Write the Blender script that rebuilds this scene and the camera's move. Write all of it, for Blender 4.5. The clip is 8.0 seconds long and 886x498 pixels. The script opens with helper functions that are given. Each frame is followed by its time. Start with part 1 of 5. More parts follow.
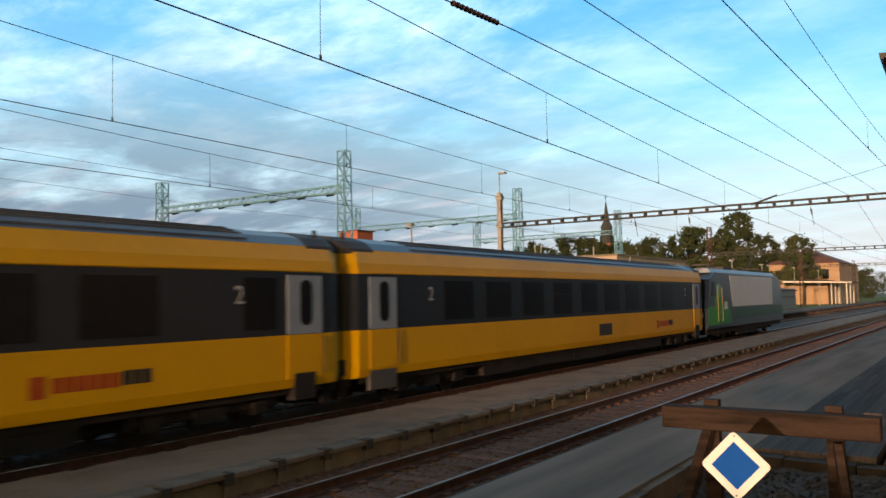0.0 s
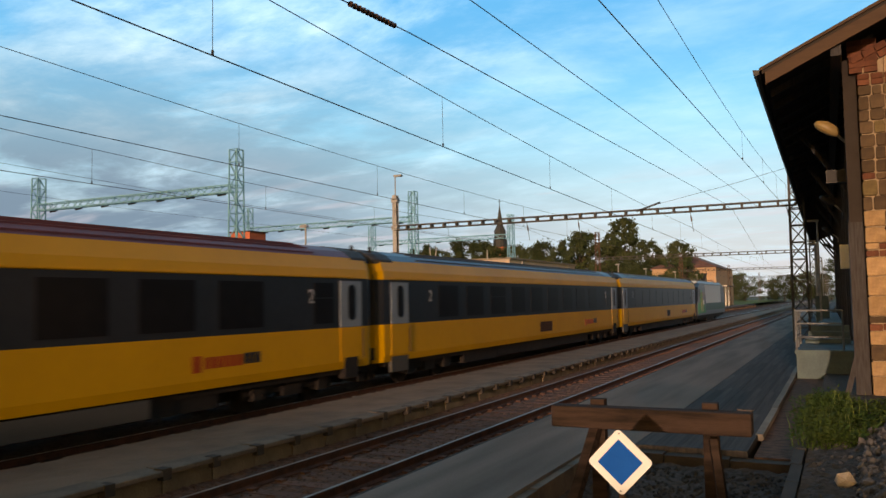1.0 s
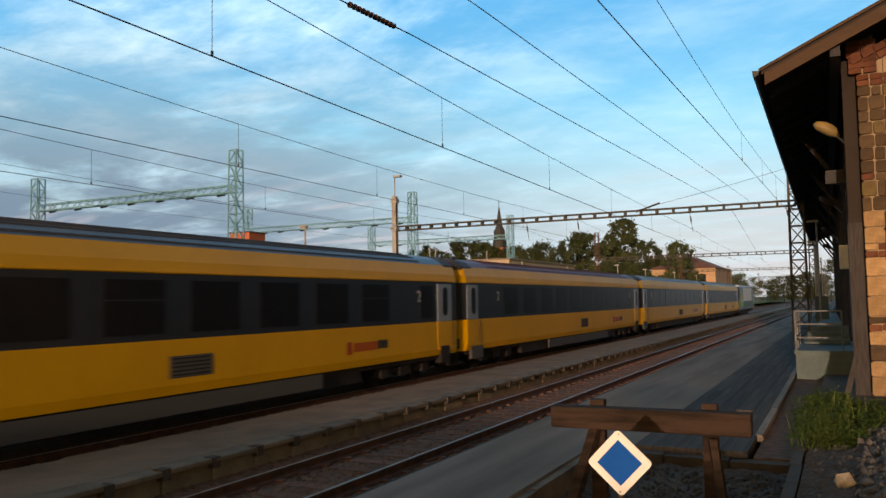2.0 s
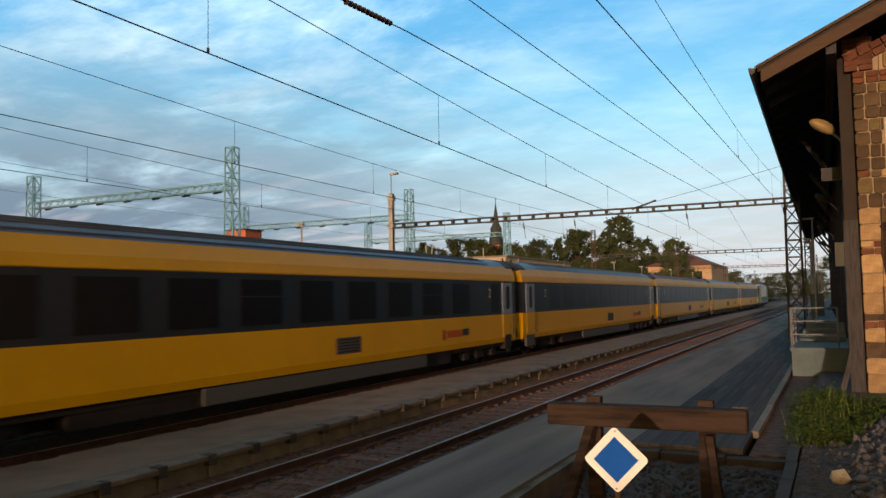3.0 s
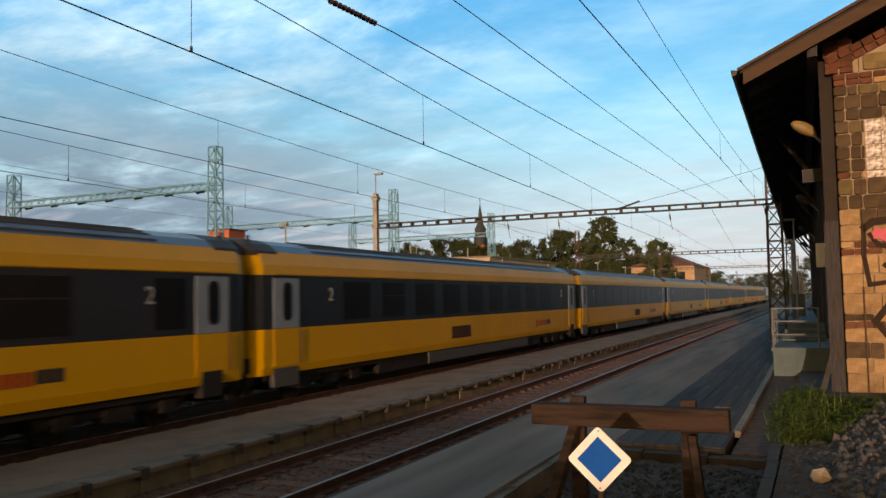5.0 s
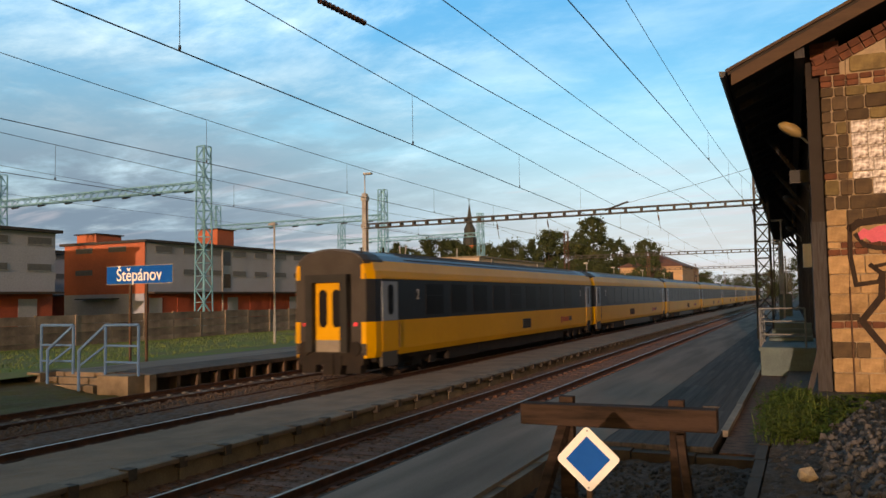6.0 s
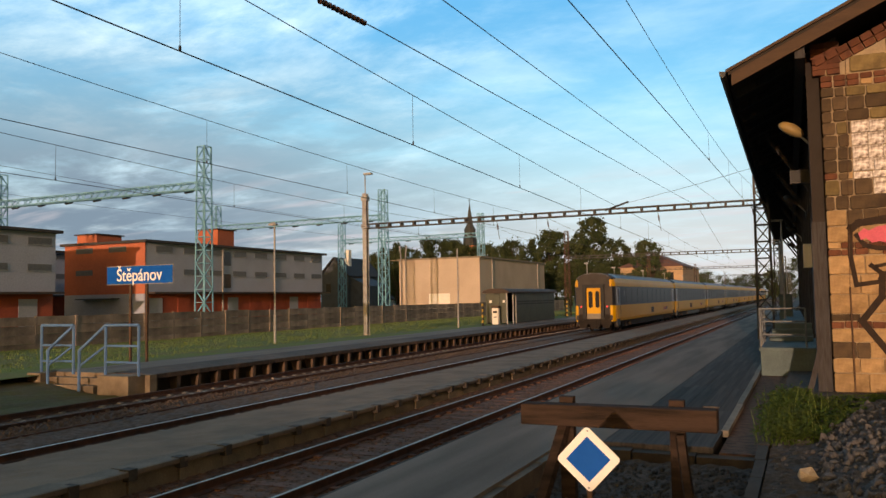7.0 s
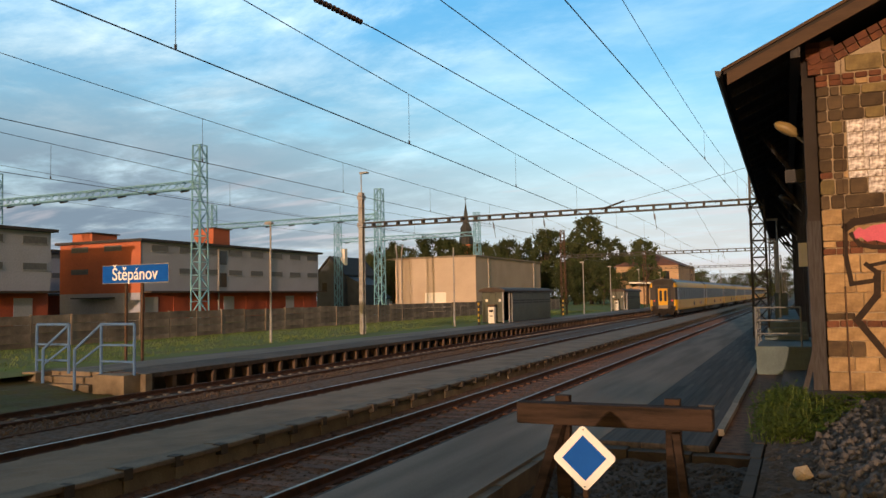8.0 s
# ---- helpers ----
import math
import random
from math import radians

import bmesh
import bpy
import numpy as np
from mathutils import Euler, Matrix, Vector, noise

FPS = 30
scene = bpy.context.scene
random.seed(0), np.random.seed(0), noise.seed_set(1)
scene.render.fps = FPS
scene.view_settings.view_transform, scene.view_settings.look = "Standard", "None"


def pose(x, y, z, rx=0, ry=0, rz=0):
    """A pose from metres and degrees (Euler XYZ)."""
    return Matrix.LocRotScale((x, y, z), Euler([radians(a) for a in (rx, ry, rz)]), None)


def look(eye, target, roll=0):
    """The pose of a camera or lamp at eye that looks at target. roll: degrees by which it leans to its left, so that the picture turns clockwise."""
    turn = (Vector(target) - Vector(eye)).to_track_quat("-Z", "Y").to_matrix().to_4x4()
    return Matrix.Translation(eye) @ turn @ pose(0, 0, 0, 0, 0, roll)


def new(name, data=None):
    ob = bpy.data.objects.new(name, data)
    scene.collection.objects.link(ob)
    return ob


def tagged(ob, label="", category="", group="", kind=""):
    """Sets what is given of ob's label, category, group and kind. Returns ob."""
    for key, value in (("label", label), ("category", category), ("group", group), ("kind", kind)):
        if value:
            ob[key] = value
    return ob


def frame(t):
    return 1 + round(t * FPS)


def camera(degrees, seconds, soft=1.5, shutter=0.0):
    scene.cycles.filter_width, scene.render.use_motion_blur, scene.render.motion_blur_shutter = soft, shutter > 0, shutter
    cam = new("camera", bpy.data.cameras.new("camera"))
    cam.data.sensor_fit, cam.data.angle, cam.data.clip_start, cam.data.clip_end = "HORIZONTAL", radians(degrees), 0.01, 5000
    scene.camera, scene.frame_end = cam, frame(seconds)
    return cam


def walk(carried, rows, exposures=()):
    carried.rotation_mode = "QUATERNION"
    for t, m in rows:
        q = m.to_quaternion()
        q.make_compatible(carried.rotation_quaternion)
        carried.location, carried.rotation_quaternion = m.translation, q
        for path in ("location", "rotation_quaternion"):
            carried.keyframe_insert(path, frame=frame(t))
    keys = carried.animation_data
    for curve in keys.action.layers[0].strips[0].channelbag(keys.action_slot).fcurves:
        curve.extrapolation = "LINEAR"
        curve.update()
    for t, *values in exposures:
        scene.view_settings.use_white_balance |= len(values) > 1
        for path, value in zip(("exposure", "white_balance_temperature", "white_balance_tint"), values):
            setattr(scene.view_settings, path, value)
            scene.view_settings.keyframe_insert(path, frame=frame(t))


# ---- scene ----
# Camera: it stands still and pans to the right.
cam = camera(58.15, 8.0, 1.5, 0.16)
EYE = 2.51
PAN = [
    (0.0, 34.11, 3.665, 1.03), (0.1, 32.95, 3.565, 1.03), (0.2, 31.36, 3.46, 1.03), (0.3, 30.3, 3.465, 1.03), (0.4, 28.96, 3.5, 1.035), (0.5, 28.26, 3.595, 1.04),
    (0.6, 27.62, 3.62, 1.03), (0.7, 27.29, 3.65, 1.02), (0.8, 26.84, 3.665, 1.01), (1.0, 26.57, 3.715, 1.0), (1.5, 26.615, 3.828, 1.0), (3.0, 26.29, 3.563, 1.045), (3.5, 26.287, 3.566, 1.05),
    (4.0, 26.162, 3.585, 1.035), (4.5, 25.665, 3.53, 1.06), (4.7, 25.505, 3.545, 1.05), (5.8, 24.4, 3.557, 1.02), (6.5, 24.39, 3.557, 1.03), (7.0, 24.41, 3.567, 1.028), (7.5, 24.305, 3.488, 1.038), (8.0, 24.131, 3.489, 1.039),
]
walk(cam, [(t, pose(0, 0, EYE, 90 + pitch, 0, yaw) @ pose(0, 0, 0, 0, 0, -lean)) for t, yaw, pitch, lean in PAN],
     exposures=[(0.0, 0.4, 8300, 10), (0.5, 0.3, 8300, 10), (1.2, 0.17, 8300, 10), (3.0, 0.15, 8300, 10), (4.7, 0.15, 8350, 10), (6.0, 0.17, 8500, 11), (8.0, 0.19, 8580, 11)])

# ---- light: a low evening sun behind the camera ----
SUN = Vector((0.115, -0.993, 0.082)).normalized()
world = bpy.data.worlds.new("sky")
scene.world = world
world.use_nodes = True
wn, wl = world.node_tree.nodes, world.node_tree.links
sky = wn.new("ShaderNodeTexSky")
sky.sky_type, sky.sun_disc = "NISHITA", False
sky.sun_elevation, sky.sun_rotation = radians(4.7), math.atan2(SUN.x, SUN.y)
sky.air_density, sky.dust_density, sky.ozone_density = 1.0, 2.5, 0.6
wl.new(sky.outputs[0], wn["Background"].inputs[0])
wn["Background"].inputs[1].default_value = 0.12
sun = new("sun", bpy.data.lights.new("sun", "SUN"))
sun.data.energy, sun.data.angle, sun.data.color = 2.5, radians(0.8), (1.0, 0.72, 0.62)
sun.matrix_world = look((0, 0, 60), Vector((0, 0, 60)) - SUN)


# ---- materials ----
def mat(name, rgb, rough=0.8, metal=0.0, second=None, scale=3.0, amount=0.5, bump=0.2, fine=40.0, random_amount=0.0, coat=0.0, stretch=(1, 1, 1), spec=0.3, grain=0.5):
    """A surface with stains at one scale and grain with relief at a finer one."""
    m = bpy.data.materials.new(name)
    m.use_nodes = True
    nd, ln = m.node_tree.nodes, m.node_tree.links
    b = nd["Principled BSDF"]
    b.inputs["Roughness"].default_value, b.inputs["Metallic"].default_value = rough, metal
    b.inputs["Specular IOR Level"].default_value = spec
    if coat:
        b.inputs["Coat Weight"].default_value, b.inputs["Coat Roughness"].default_value = coat, 0.08
    co = nd.new("ShaderNodeTexCoord")
    mp = nd.new("ShaderNodeMapping")
    mp.inputs["Scale"].default_value = stretch
    ln.new(co.outputs["Object"], mp.inputs[0])
    n1, n2 = nd.new("ShaderNodeTexNoise"), nd.new("ShaderNodeTexNoise")
    n1.inputs["Scale"].default_value, n1.inputs["Detail"].default_value = scale, 6
    n2.inputs["Scale"].default_value, n2.inputs["Detail"].default_value = fine, 3
    ln.new(mp.outputs[0], n1.inputs[0]), ln.new(mp.outputs[0], n2.inputs[0])
    second = second or tuple(0.55 * c for c in rgb)
    r = nd.new("ShaderNodeMapRange")
    r.inputs[1].default_value, r.inputs[2].default_value, r.inputs[4].default_value = 0.38, 0.68, amount
    ln.new(n1.outputs[0], r.inputs[0])
    mix = nd.new("ShaderNodeMix")
    mix.data_type = "RGBA"
    mix.inputs[6].default_value, mix.inputs[7].default_value = (*rgb, 1), (*second, 1)
    ln.new(r.outputs[0], mix.inputs[0])
    hsv = nd.new("ShaderNodeHueSaturation")
    val = nd.new("ShaderNodeMath")
    val.operation, val.inputs[1].default_value, val.inputs[2].default_value = "MULTIPLY_ADD", grain, 1 - grain / 2
    ln.new(n2.outputs[0], val.inputs[0])
    top = val
    if random_amount:
        info = nd.new("ShaderNodeObjectInfo")
        ra = nd.new("ShaderNodeMath")
        ra.operation, ra.inputs[1].default_value, ra.inputs[2].default_value = "MULTIPLY_ADD", random_amount, 1 - random_amount / 2
        ln.new(info.outputs["Random"], ra.inputs[0])
        top = nd.new("ShaderNodeMath")
        top.operation = "MULTIPLY"
        ln.new(val.outputs[0], top.inputs[0]), ln.new(ra.outputs[0], top.inputs[1])
    ln.new(top.outputs[0], hsv.inputs["Value"])
    ln.new(mix.outputs[2], hsv.inputs["Color"])
    ln.new(hsv.outputs[0], b.inputs["Base Color"])
    if bump:
        bp = nd.new("ShaderNodeBump")
        bp.inputs["Strength"].default_value, bp.inputs["Distance"].default_value = bump, 0.02
        ln.new(n2.outputs[0], bp.inputs["Height"])
        ln.new(bp.outputs[0], b.inputs["Normal"])
    return m


def glow(name, rgb, strength):
    m = bpy.data.materials.new(name)
    m.use_nodes = True
    b = m.node_tree.nodes["Principled BSDF"]
    b.inputs["Base Color"].default_value = (*rgb, 1)
    b.inputs["Emission Color"].default_value, b.inputs["Emission Strength"].default_value = (*rgb, 1), strength
    return m


EARTH = mat("earth", (0.09, 0.075, 0.05), 0.95, second=(0.05, 0.08, 0.025), scale=0.25, amount=0.9, fine=12)
GRASS = mat("grass", (0.15, 0.185, 0.04), 0.95, second=(0.17, 0.145, 0.065), scale=0.5, amount=0.9, fine=9, bump=0.8, spec=0.1)
BLADE = mat("grass_blades", (0.12, 0.17, 0.035), 0.8, second=(0.16, 0.18, 0.06), scale=1.2, amount=0.7, fine=20, bump=0)
BALLAST = mat("ballast", (0.13, 0.092, 0.072), 0.95, second=(0.06, 0.044, 0.036), scale=9, amount=0.8, fine=40, bump=0.5)
BALLAST_BROWN = mat("rusty_ballast", (0.16, 0.086, 0.056), 0.95, second=(0.06, 0.035, 0.025), scale=7, amount=0.9, fine=40, bump=0.5)
GRAVEL = mat("dark_gravel", (0.085, 0.076, 0.07), 0.95, second=(0.032, 0.028, 0.026), scale=14, amount=0.8, fine=60, bump=0.6)
STONE_LOOSE = mat("loose_stone", (0.09, 0.086, 0.086), 0.9, second=(0.038, 0.035, 0.034), scale=6, amount=0.7, fine=50, random_amount=0.7)
STONE_PALE = mat("pale_stone", (0.5, 0.4, 0.28), 0.9, scale=6, amount=0.5, fine=50)
RAIL_RUST = mat("rail_rust", (0.11, 0.05, 0.032), 0.85, 0.2, second=(0.05, 0.03, 0.022), scale=5, amount=0.7)
RAIL_HEAD = mat("polished_rail", (0.62, 0.58, 0.55), 0.28, 1.0, second=(0.24, 0.2, 0.18), scale=3, amount=0.5, bump=0.03)
RAIL_WORN = mat("worn_rail", (0.3, 0.24, 0.2), 0.42, 0.9, second=(0.16, 0.1, 0.075), scale=3, amount=0.6, bump=0.03)
SLEEPER_WOOD = mat("sleeper_wood", (0.17, 0.08, 0.05), 0.9, second=(0.08, 0.042, 0.03), scale=5, amount=0.8, random_amount=0.5, stretch=(1, 6, 6))
SLEEPER_CONC = mat("sleeper_concrete", (0.3, 0.25, 0.2), 0.9, second=(0.14, 0.11, 0.085), scale=5, amount=0.7, random_amount=0.4)
ASPHALT = mat("worn_asphalt", (0.26, 0.208, 0.175), 0.9, second=(0.138, 0.11, 0.092), scale=0.7, amount=0.8, fine=60, bump=0.4, spec=0.05, stretch=(2.4, 0.22, 1))
TAR = mat("dark_boards", (0.06, 0.056, 0.055), 0.85, spec=0.08, second=(0.12, 0.106, 0.096), scale=1.6, amount=0.8, fine=50, bump=0.3, random_amount=0.35, stretch=(9, 0.15, 1))
PLATFORM_TOP = mat("island_dirt", (0.25, 0.17, 0.115), 0.95, second=(0.15, 0.1, 0.068), scale=1.1, amount=0.8, fine=45, bump=0.4)
CONCRETE = mat("concrete", (0.25, 0.22, 0.18), 0.9, second=(0.14, 0.12, 0.095), scale=1.5, amount=0.7, fine=30, bump=0.35, random_amount=0.25)
CONCRETE_WARM = mat("warm_concrete", (0.23, 0.18, 0.125), 0.9, second=(0.11, 0.085, 0.058), scale=1.8, amount=0.8, fine=30, bump=0.35, random_amount=0.25)
EDGE_STONE = mat("edge_concrete", (0.2, 0.15, 0.11), 0.92, second=(0.09, 0.068, 0.05), scale=2.2, amount=0.85, fine=26, bump=0.4, random_amount=0.3)
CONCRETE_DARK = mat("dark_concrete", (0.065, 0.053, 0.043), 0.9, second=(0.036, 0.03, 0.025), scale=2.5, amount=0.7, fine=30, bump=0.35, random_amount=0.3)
FENCE = mat("fence_concrete", (0.29, 0.235, 0.19), 0.92, second=(0.13, 0.105, 0.085), scale=0.9, amount=0.95, fine=11, random_amount=0.5)
TIMBER = mat("brown_timber", (0.058, 0.038, 0.029), 0.9, spec=0.1, second=(0.02, 0.015, 0.012), scale=3.0, amount=0.9, fine=25, bump=0.5, stretch=(0.5, 4, 4))
RUSTY = mat("rusty_steel", (0.13, 0.075, 0.05), 0.85, 0.2, second=(0.06, 0.04, 0.03), scale=4, amount=0.8)
GREY_STEEL = mat("grey_steel", (0.38, 0.385, 0.39), 0.6, 0.4, second=(0.19, 0.17, 0.15), scale=3, amount=0.6)
DARK_STEEL = mat("dark_steel", (0.085, 0.085, 0.085), 0.7, 0.4, second=(0.06, 0.045, 0.035), scale=3, amount=0.6)
BLUE_STEEL = mat("pale_blue_steel", (0.17, 0.4, 0.52), 0.6, 0.1, second=(0.12, 0.29, 0.38), scale=1.5, amount=0.6)
BLUE_RAIL = mat("blue_paint", (0.09, 0.19, 0.36), 0.6, second=(0.07, 0.13, 0.22), scale=3, amount=0.7)
WEED = mat("weed_leaves", (0.05, 0.09, 0.017), 0.85, second=(0.085, 0.105, 0.026), scale=1.4, amount=0.7, fine=20, bump=0, spec=0.1)
WIRE = mat("wire", (0.05, 0.05, 0.055), 0.6, 0.5, bump=0)
INSULATOR = mat("insulator", (0.08, 0.045, 0.035), 0.4, bump=0)
WHITE = mat("white_paint", (0.78, 0.76, 0.7), 0.6, second=(0.62, 0.58, 0.5), scale=4, amount=0.4)
SIGN_BLUE = mat("sign_blue", (0.0, 0.085, 0.4), 0.55, spec=0.1, grain=0.08, second=(0.002, 0.1, 0.45), scale=6, amount=0.6, bump=0)
SIGN_WHITE = mat("sign_white", (0.92, 0.9, 0.86), 0.5, grain=0.08, second=(0.86, 0.82, 0.76), scale=6, amount=0.3, bump=0)
BLACK = mat("black_paint", (0.02, 0.02, 0.02), 0.6, bump=0.05)
YELLOW_MARK = mat("yellow_mark", (0.45, 0.29, 0.05), 0.6)


# ---- mesh helpers ----
class Shape:
    """Vertices and faces of one mesh in the making."""

    def __init__(self):
        self.v, self.f = [], []

    def box(self, x0, x1, y0, y1, z0, z1):
        n = len(self.v)
        self.v += [(x, y, z) for z in (z0, z1) for x, y in ((x0, y0), (x1, y0), (x1, y1), (x0, y1))]
        self.f += [tuple(n + i for i in q) for q in ((3, 2, 1, 0), (4, 5, 6, 7), (0, 1, 5, 4), (1, 2, 6, 5), (2, 3, 7, 6), (3, 0, 4, 7))]
        return self

    def bar(self, a, b, r, sides=4, r2=None):
        """A straight rod from a to b."""
        a, b = Vector(a), Vector(b)
        d = (b - a).normalized()
        u = d.cross(Vector((0, 0, 1)) if abs(d.z) < 0.9 else Vector((1, 0, 0))).normalized()
        w = d.cross(u)
        n = len(self.v)
        for p, q in ((a, r), (b, r if r2 is None else r2)):
            for i in range(sides):
                k = 2 * math.pi * (i + 0.5) / sides
                self.v.append(tuple(p + q * (math.cos(k) * u + math.sin(k) * w)))
        self.f += [(n + i, n + (i + 1) % sides, n + sides + (i + 1) % sides, n + sides + i) for i in range(sides)]
        self.f += [tuple(n + i for i in reversed(range(sides))), tuple(n + sides + i for i in range(sides))]
        return self

    def prism(self, outline, axis, lo, hi):
        """A closed outline pushed along an axis: 'x' takes (y, z), 'y' takes (x, z), 'z' takes (x, y)."""
        n, k = len(self.v), len(outline)
        for s in (lo, hi):
            for p, q in outline:
                self.v.append({"x": (s, p, q), "y": (p, s, q), "z": (p, q, s)}[axis])
        self.f += [(n + i, n + (i + 1) % k, n + k + (i + 1) % k, n + k + i) for i in range(k)]
        self.f += [tuple(n + i for i in reversed(range(k))), tuple(n + k + i for i in range(k))]
        return self

    def mesh(self, name, material, smooth=False):
        me = bpy.data.meshes.new(name)
        me.from_pydata(self.v, [], self.f)
        bm = bmesh.new()
        bm.from_mesh(me)
        bmesh.ops.recalc_face_normals(bm, faces=bm.faces)
        bm.to_mesh(me)
        bm.free()
        if smooth:
            me.polygons.foreach_set("use_smooth", [True] * len(me.polygons))
        me.materials.append(material)
        return me


def part(name, shape, material, parent=None, label="", smooth=False):
    ob = new(name, shape.mesh(name, material, smooth) if isinstance(shape, Shape) else shape)
    if parent:
        ob.parent = parent
    if label:
        ob["label"] = label
    return ob


def thing(name, m, label, category, group="", kind=""):
    ob = new(name)
    ob.matrix_basis = m
    return tagged(ob, label, category, group, kind)


def sheet(name, xs, ys, height, material, label, category="ground"):
    """A relief over a grid; height(x, y) gives z."""
    v = [(x, y, height(x, y)) for y in ys for x in xs]
    n = len(xs)
    f = [(j * n + i, j * n + i + 1, (j + 1) * n + i + 1, (j + 1) * n + i) for j in range(len(ys) - 1) for i in range(n - 1)]
    me = bpy.data.meshes.new(name)
    me.from_pydata(v, [], f)
    me.materials.append(material)
    return tagged(new(name, me), label, category, kind="structure")


def steps(a, b, d):
    n = max(1, round((b - a) / d))
    return [a + (b - a) * i / n for i in range(n + 1)]


def lattice(shape, x, y, z0, z1, w, bay, r=0.035, taper=1.0, dx=None):
    """A four-legged lattice mast."""
    dx = dx or w
    def corner(i, z):
        k = 1 + (taper - 1) * (z - z0) / (z1 - z0)
        sx, sy = ((-1, -1), (1, -1), (1, 1), (-1, 1))[i % 4]
        return (x + sx * dx / 2 * k, y + sy * w / 2 * k, z)
    for i in range(4):
        shape.bar(corner(i, z0), corner(i, z1), r * 1.25)
    zs = steps(z0, z1, bay)
    for j in range(len(zs) - 1):
        for i in range(4):
            a, b = (i, i + 1) if (i + j) % 2 else (i + 1, i)
            shape.bar(corner(a, zs[j]), corner(b, zs[j + 1]), r * 0.8)
            shape.bar(corner(i, zs[j + 1]), corner(i + 1, zs[j + 1]), r * 0.7)
    return shape


def truss(shape, x0, x1, y, z, h, d, bay, r=0.03):
    """A lattice beam across the tracks."""
    for dy in (-d / 2, d / 2):
        for dz in (0, h):
            shape.bar((x0, y + dy, z + dz), (x1, y + dy, z + dz), r * 1.3)
    xs = steps(x0, x1, bay)
    for j in range(len(xs) - 1):
        a, b = (0, h) if j % 2 else (h, 0)
        for dy in (-d / 2, d / 2):
            shape.bar((xs[j], y + dy, z + a), (xs[j + 1], y + dy, z + b), r * 0.8)
        shape.bar((xs[j], y - d / 2, z), (xs[j + 1], y + d / 2, z), r * 0.7)
        shape.bar((xs[j], y - d / 2, z + h), (xs[j], y + d / 2, z + h), r * 0.7)
    return shape


# ---- ground and tracks: the top of the rails is z = 0 ----
def far_steps(lists):
    out = []
    for a, b, d in lists:
        out += steps(a, b, d)[(1 if out else 0):]
    return out


sheet("ground", far_steps([(-2500, -200, 200), (-200, 200, 20), (200, 2500, 200)]), far_steps([(-2500, -200, 200), (-200, 500, 20), (500, 3200, 300)]),
      lambda x, y: -0.62, EARTH, "brown earth and grass reaching to the horizon")


def rough(x, y, size):
    return size * (noise.noise((x * 9, y * 9, 0)) + 0.8 * noise.noise((x * 21, y * 21, 3)))


def far_bed(x, y):
    z = -0.2
    if -18.2 < x < -11.0:
        z = -0.17 + 0.15 * math.exp(-((x + 14.75) / 0.42) ** 2)
        if -15.2 < x < -12.75:
            z = max(z, -0.035)
    if x > -11.2 or x < -18.3:
        z = -0.28
    return z + rough(x, y, 0.035 if y < 60 else 0.02)


sheet("ballast_bed", steps(-18.6, -10.8, 0.075), far_steps([(-40, 4, 4), (4, 45, 0.09), (45, 120, 0.6), (120, 620, 10)]), far_bed, BALLAST, "grey-brown crushed stone ballast under two main tracks")
sheet("ballast_bed_siding", steps(-9.0, -5.2, 0.075), far_steps([(-40, 3, 4), (3, 40, 0.09), (40, 120, 0.6), (120, 620, 10)]),
      lambda x, y: -0.178 + (0.07 * max(0, abs(x + 7.1) - 1.2)) + rough(x, y, 0.03), BALLAST_BROWN, "rust-brown stained ballast under the near track")


def track(name, centre, sleeper_material, y0, y1, label, sleeper_from, width):
    root = thing(name, pose(centre, 0, 0), label, "railway track", "railway tracks", "structure")
    for side in (-0.7525, 0.7525):
        web = [(-0.07, -0.16), (0.07, -0.16), (0.07, -0.145), (0.012, -0.12), (0.012, -0.045), (0.036, -0.035), (0.036, -0.004), (-0.036, -0.004), (-0.036, -0.035), (-0.012, -0.045), (-0.012, -0.12), (-0.07, -0.145)]
        s = Shape().prism([(side + p, q) for p, q in web], "y", y0, y1)
        rail = part("rail", s, RAIL_RUST, root, "rusty rail with a polished head")
        part("rail_head", Shape().box(side - 0.024, side + 0.024, y0, y1, -0.004, 0), RAIL_WORN if centre > -10 else RAIL_RUST if side < 0 or centre < -15 else RAIL_HEAD, rail)
    s = Shape().box(-width / 2, width / 2, -0.13, 0.13, -0.3, -0.165)
    for dx in (-0.88, -0.63, 0.63, 0.88):
        s.box(dx - 0.06, dx + 0.06, -0.07, 0.07, -0.165, -0.13)
    me = s.mesh("sleeper", sleeper_material)
    for i in range(190):
        ob = part("sleeper", me, sleeper_material, root)
        ob.location = (random.uniform(-0.02, 0.02), sleeper_from + 0.62 * i, random.uniform(-0.012, 0.0))
    return root


track("track_siding", -7.1, SLEEPER_WOOD, -60, 600, "rusty track on brown wooden sleepers beside the platform", 3.0, 2.5)
track("track_main", -13.28, SLEEPER_CONC, -220, 620, "main track with a polished rail, sunk in ballast", 3.0, 2.4)
track("track_far", -16.35, SLEEPER_CONC, -60, 600, "rusty track on concrete sleepers at the far platform", 5.0, 2.4)

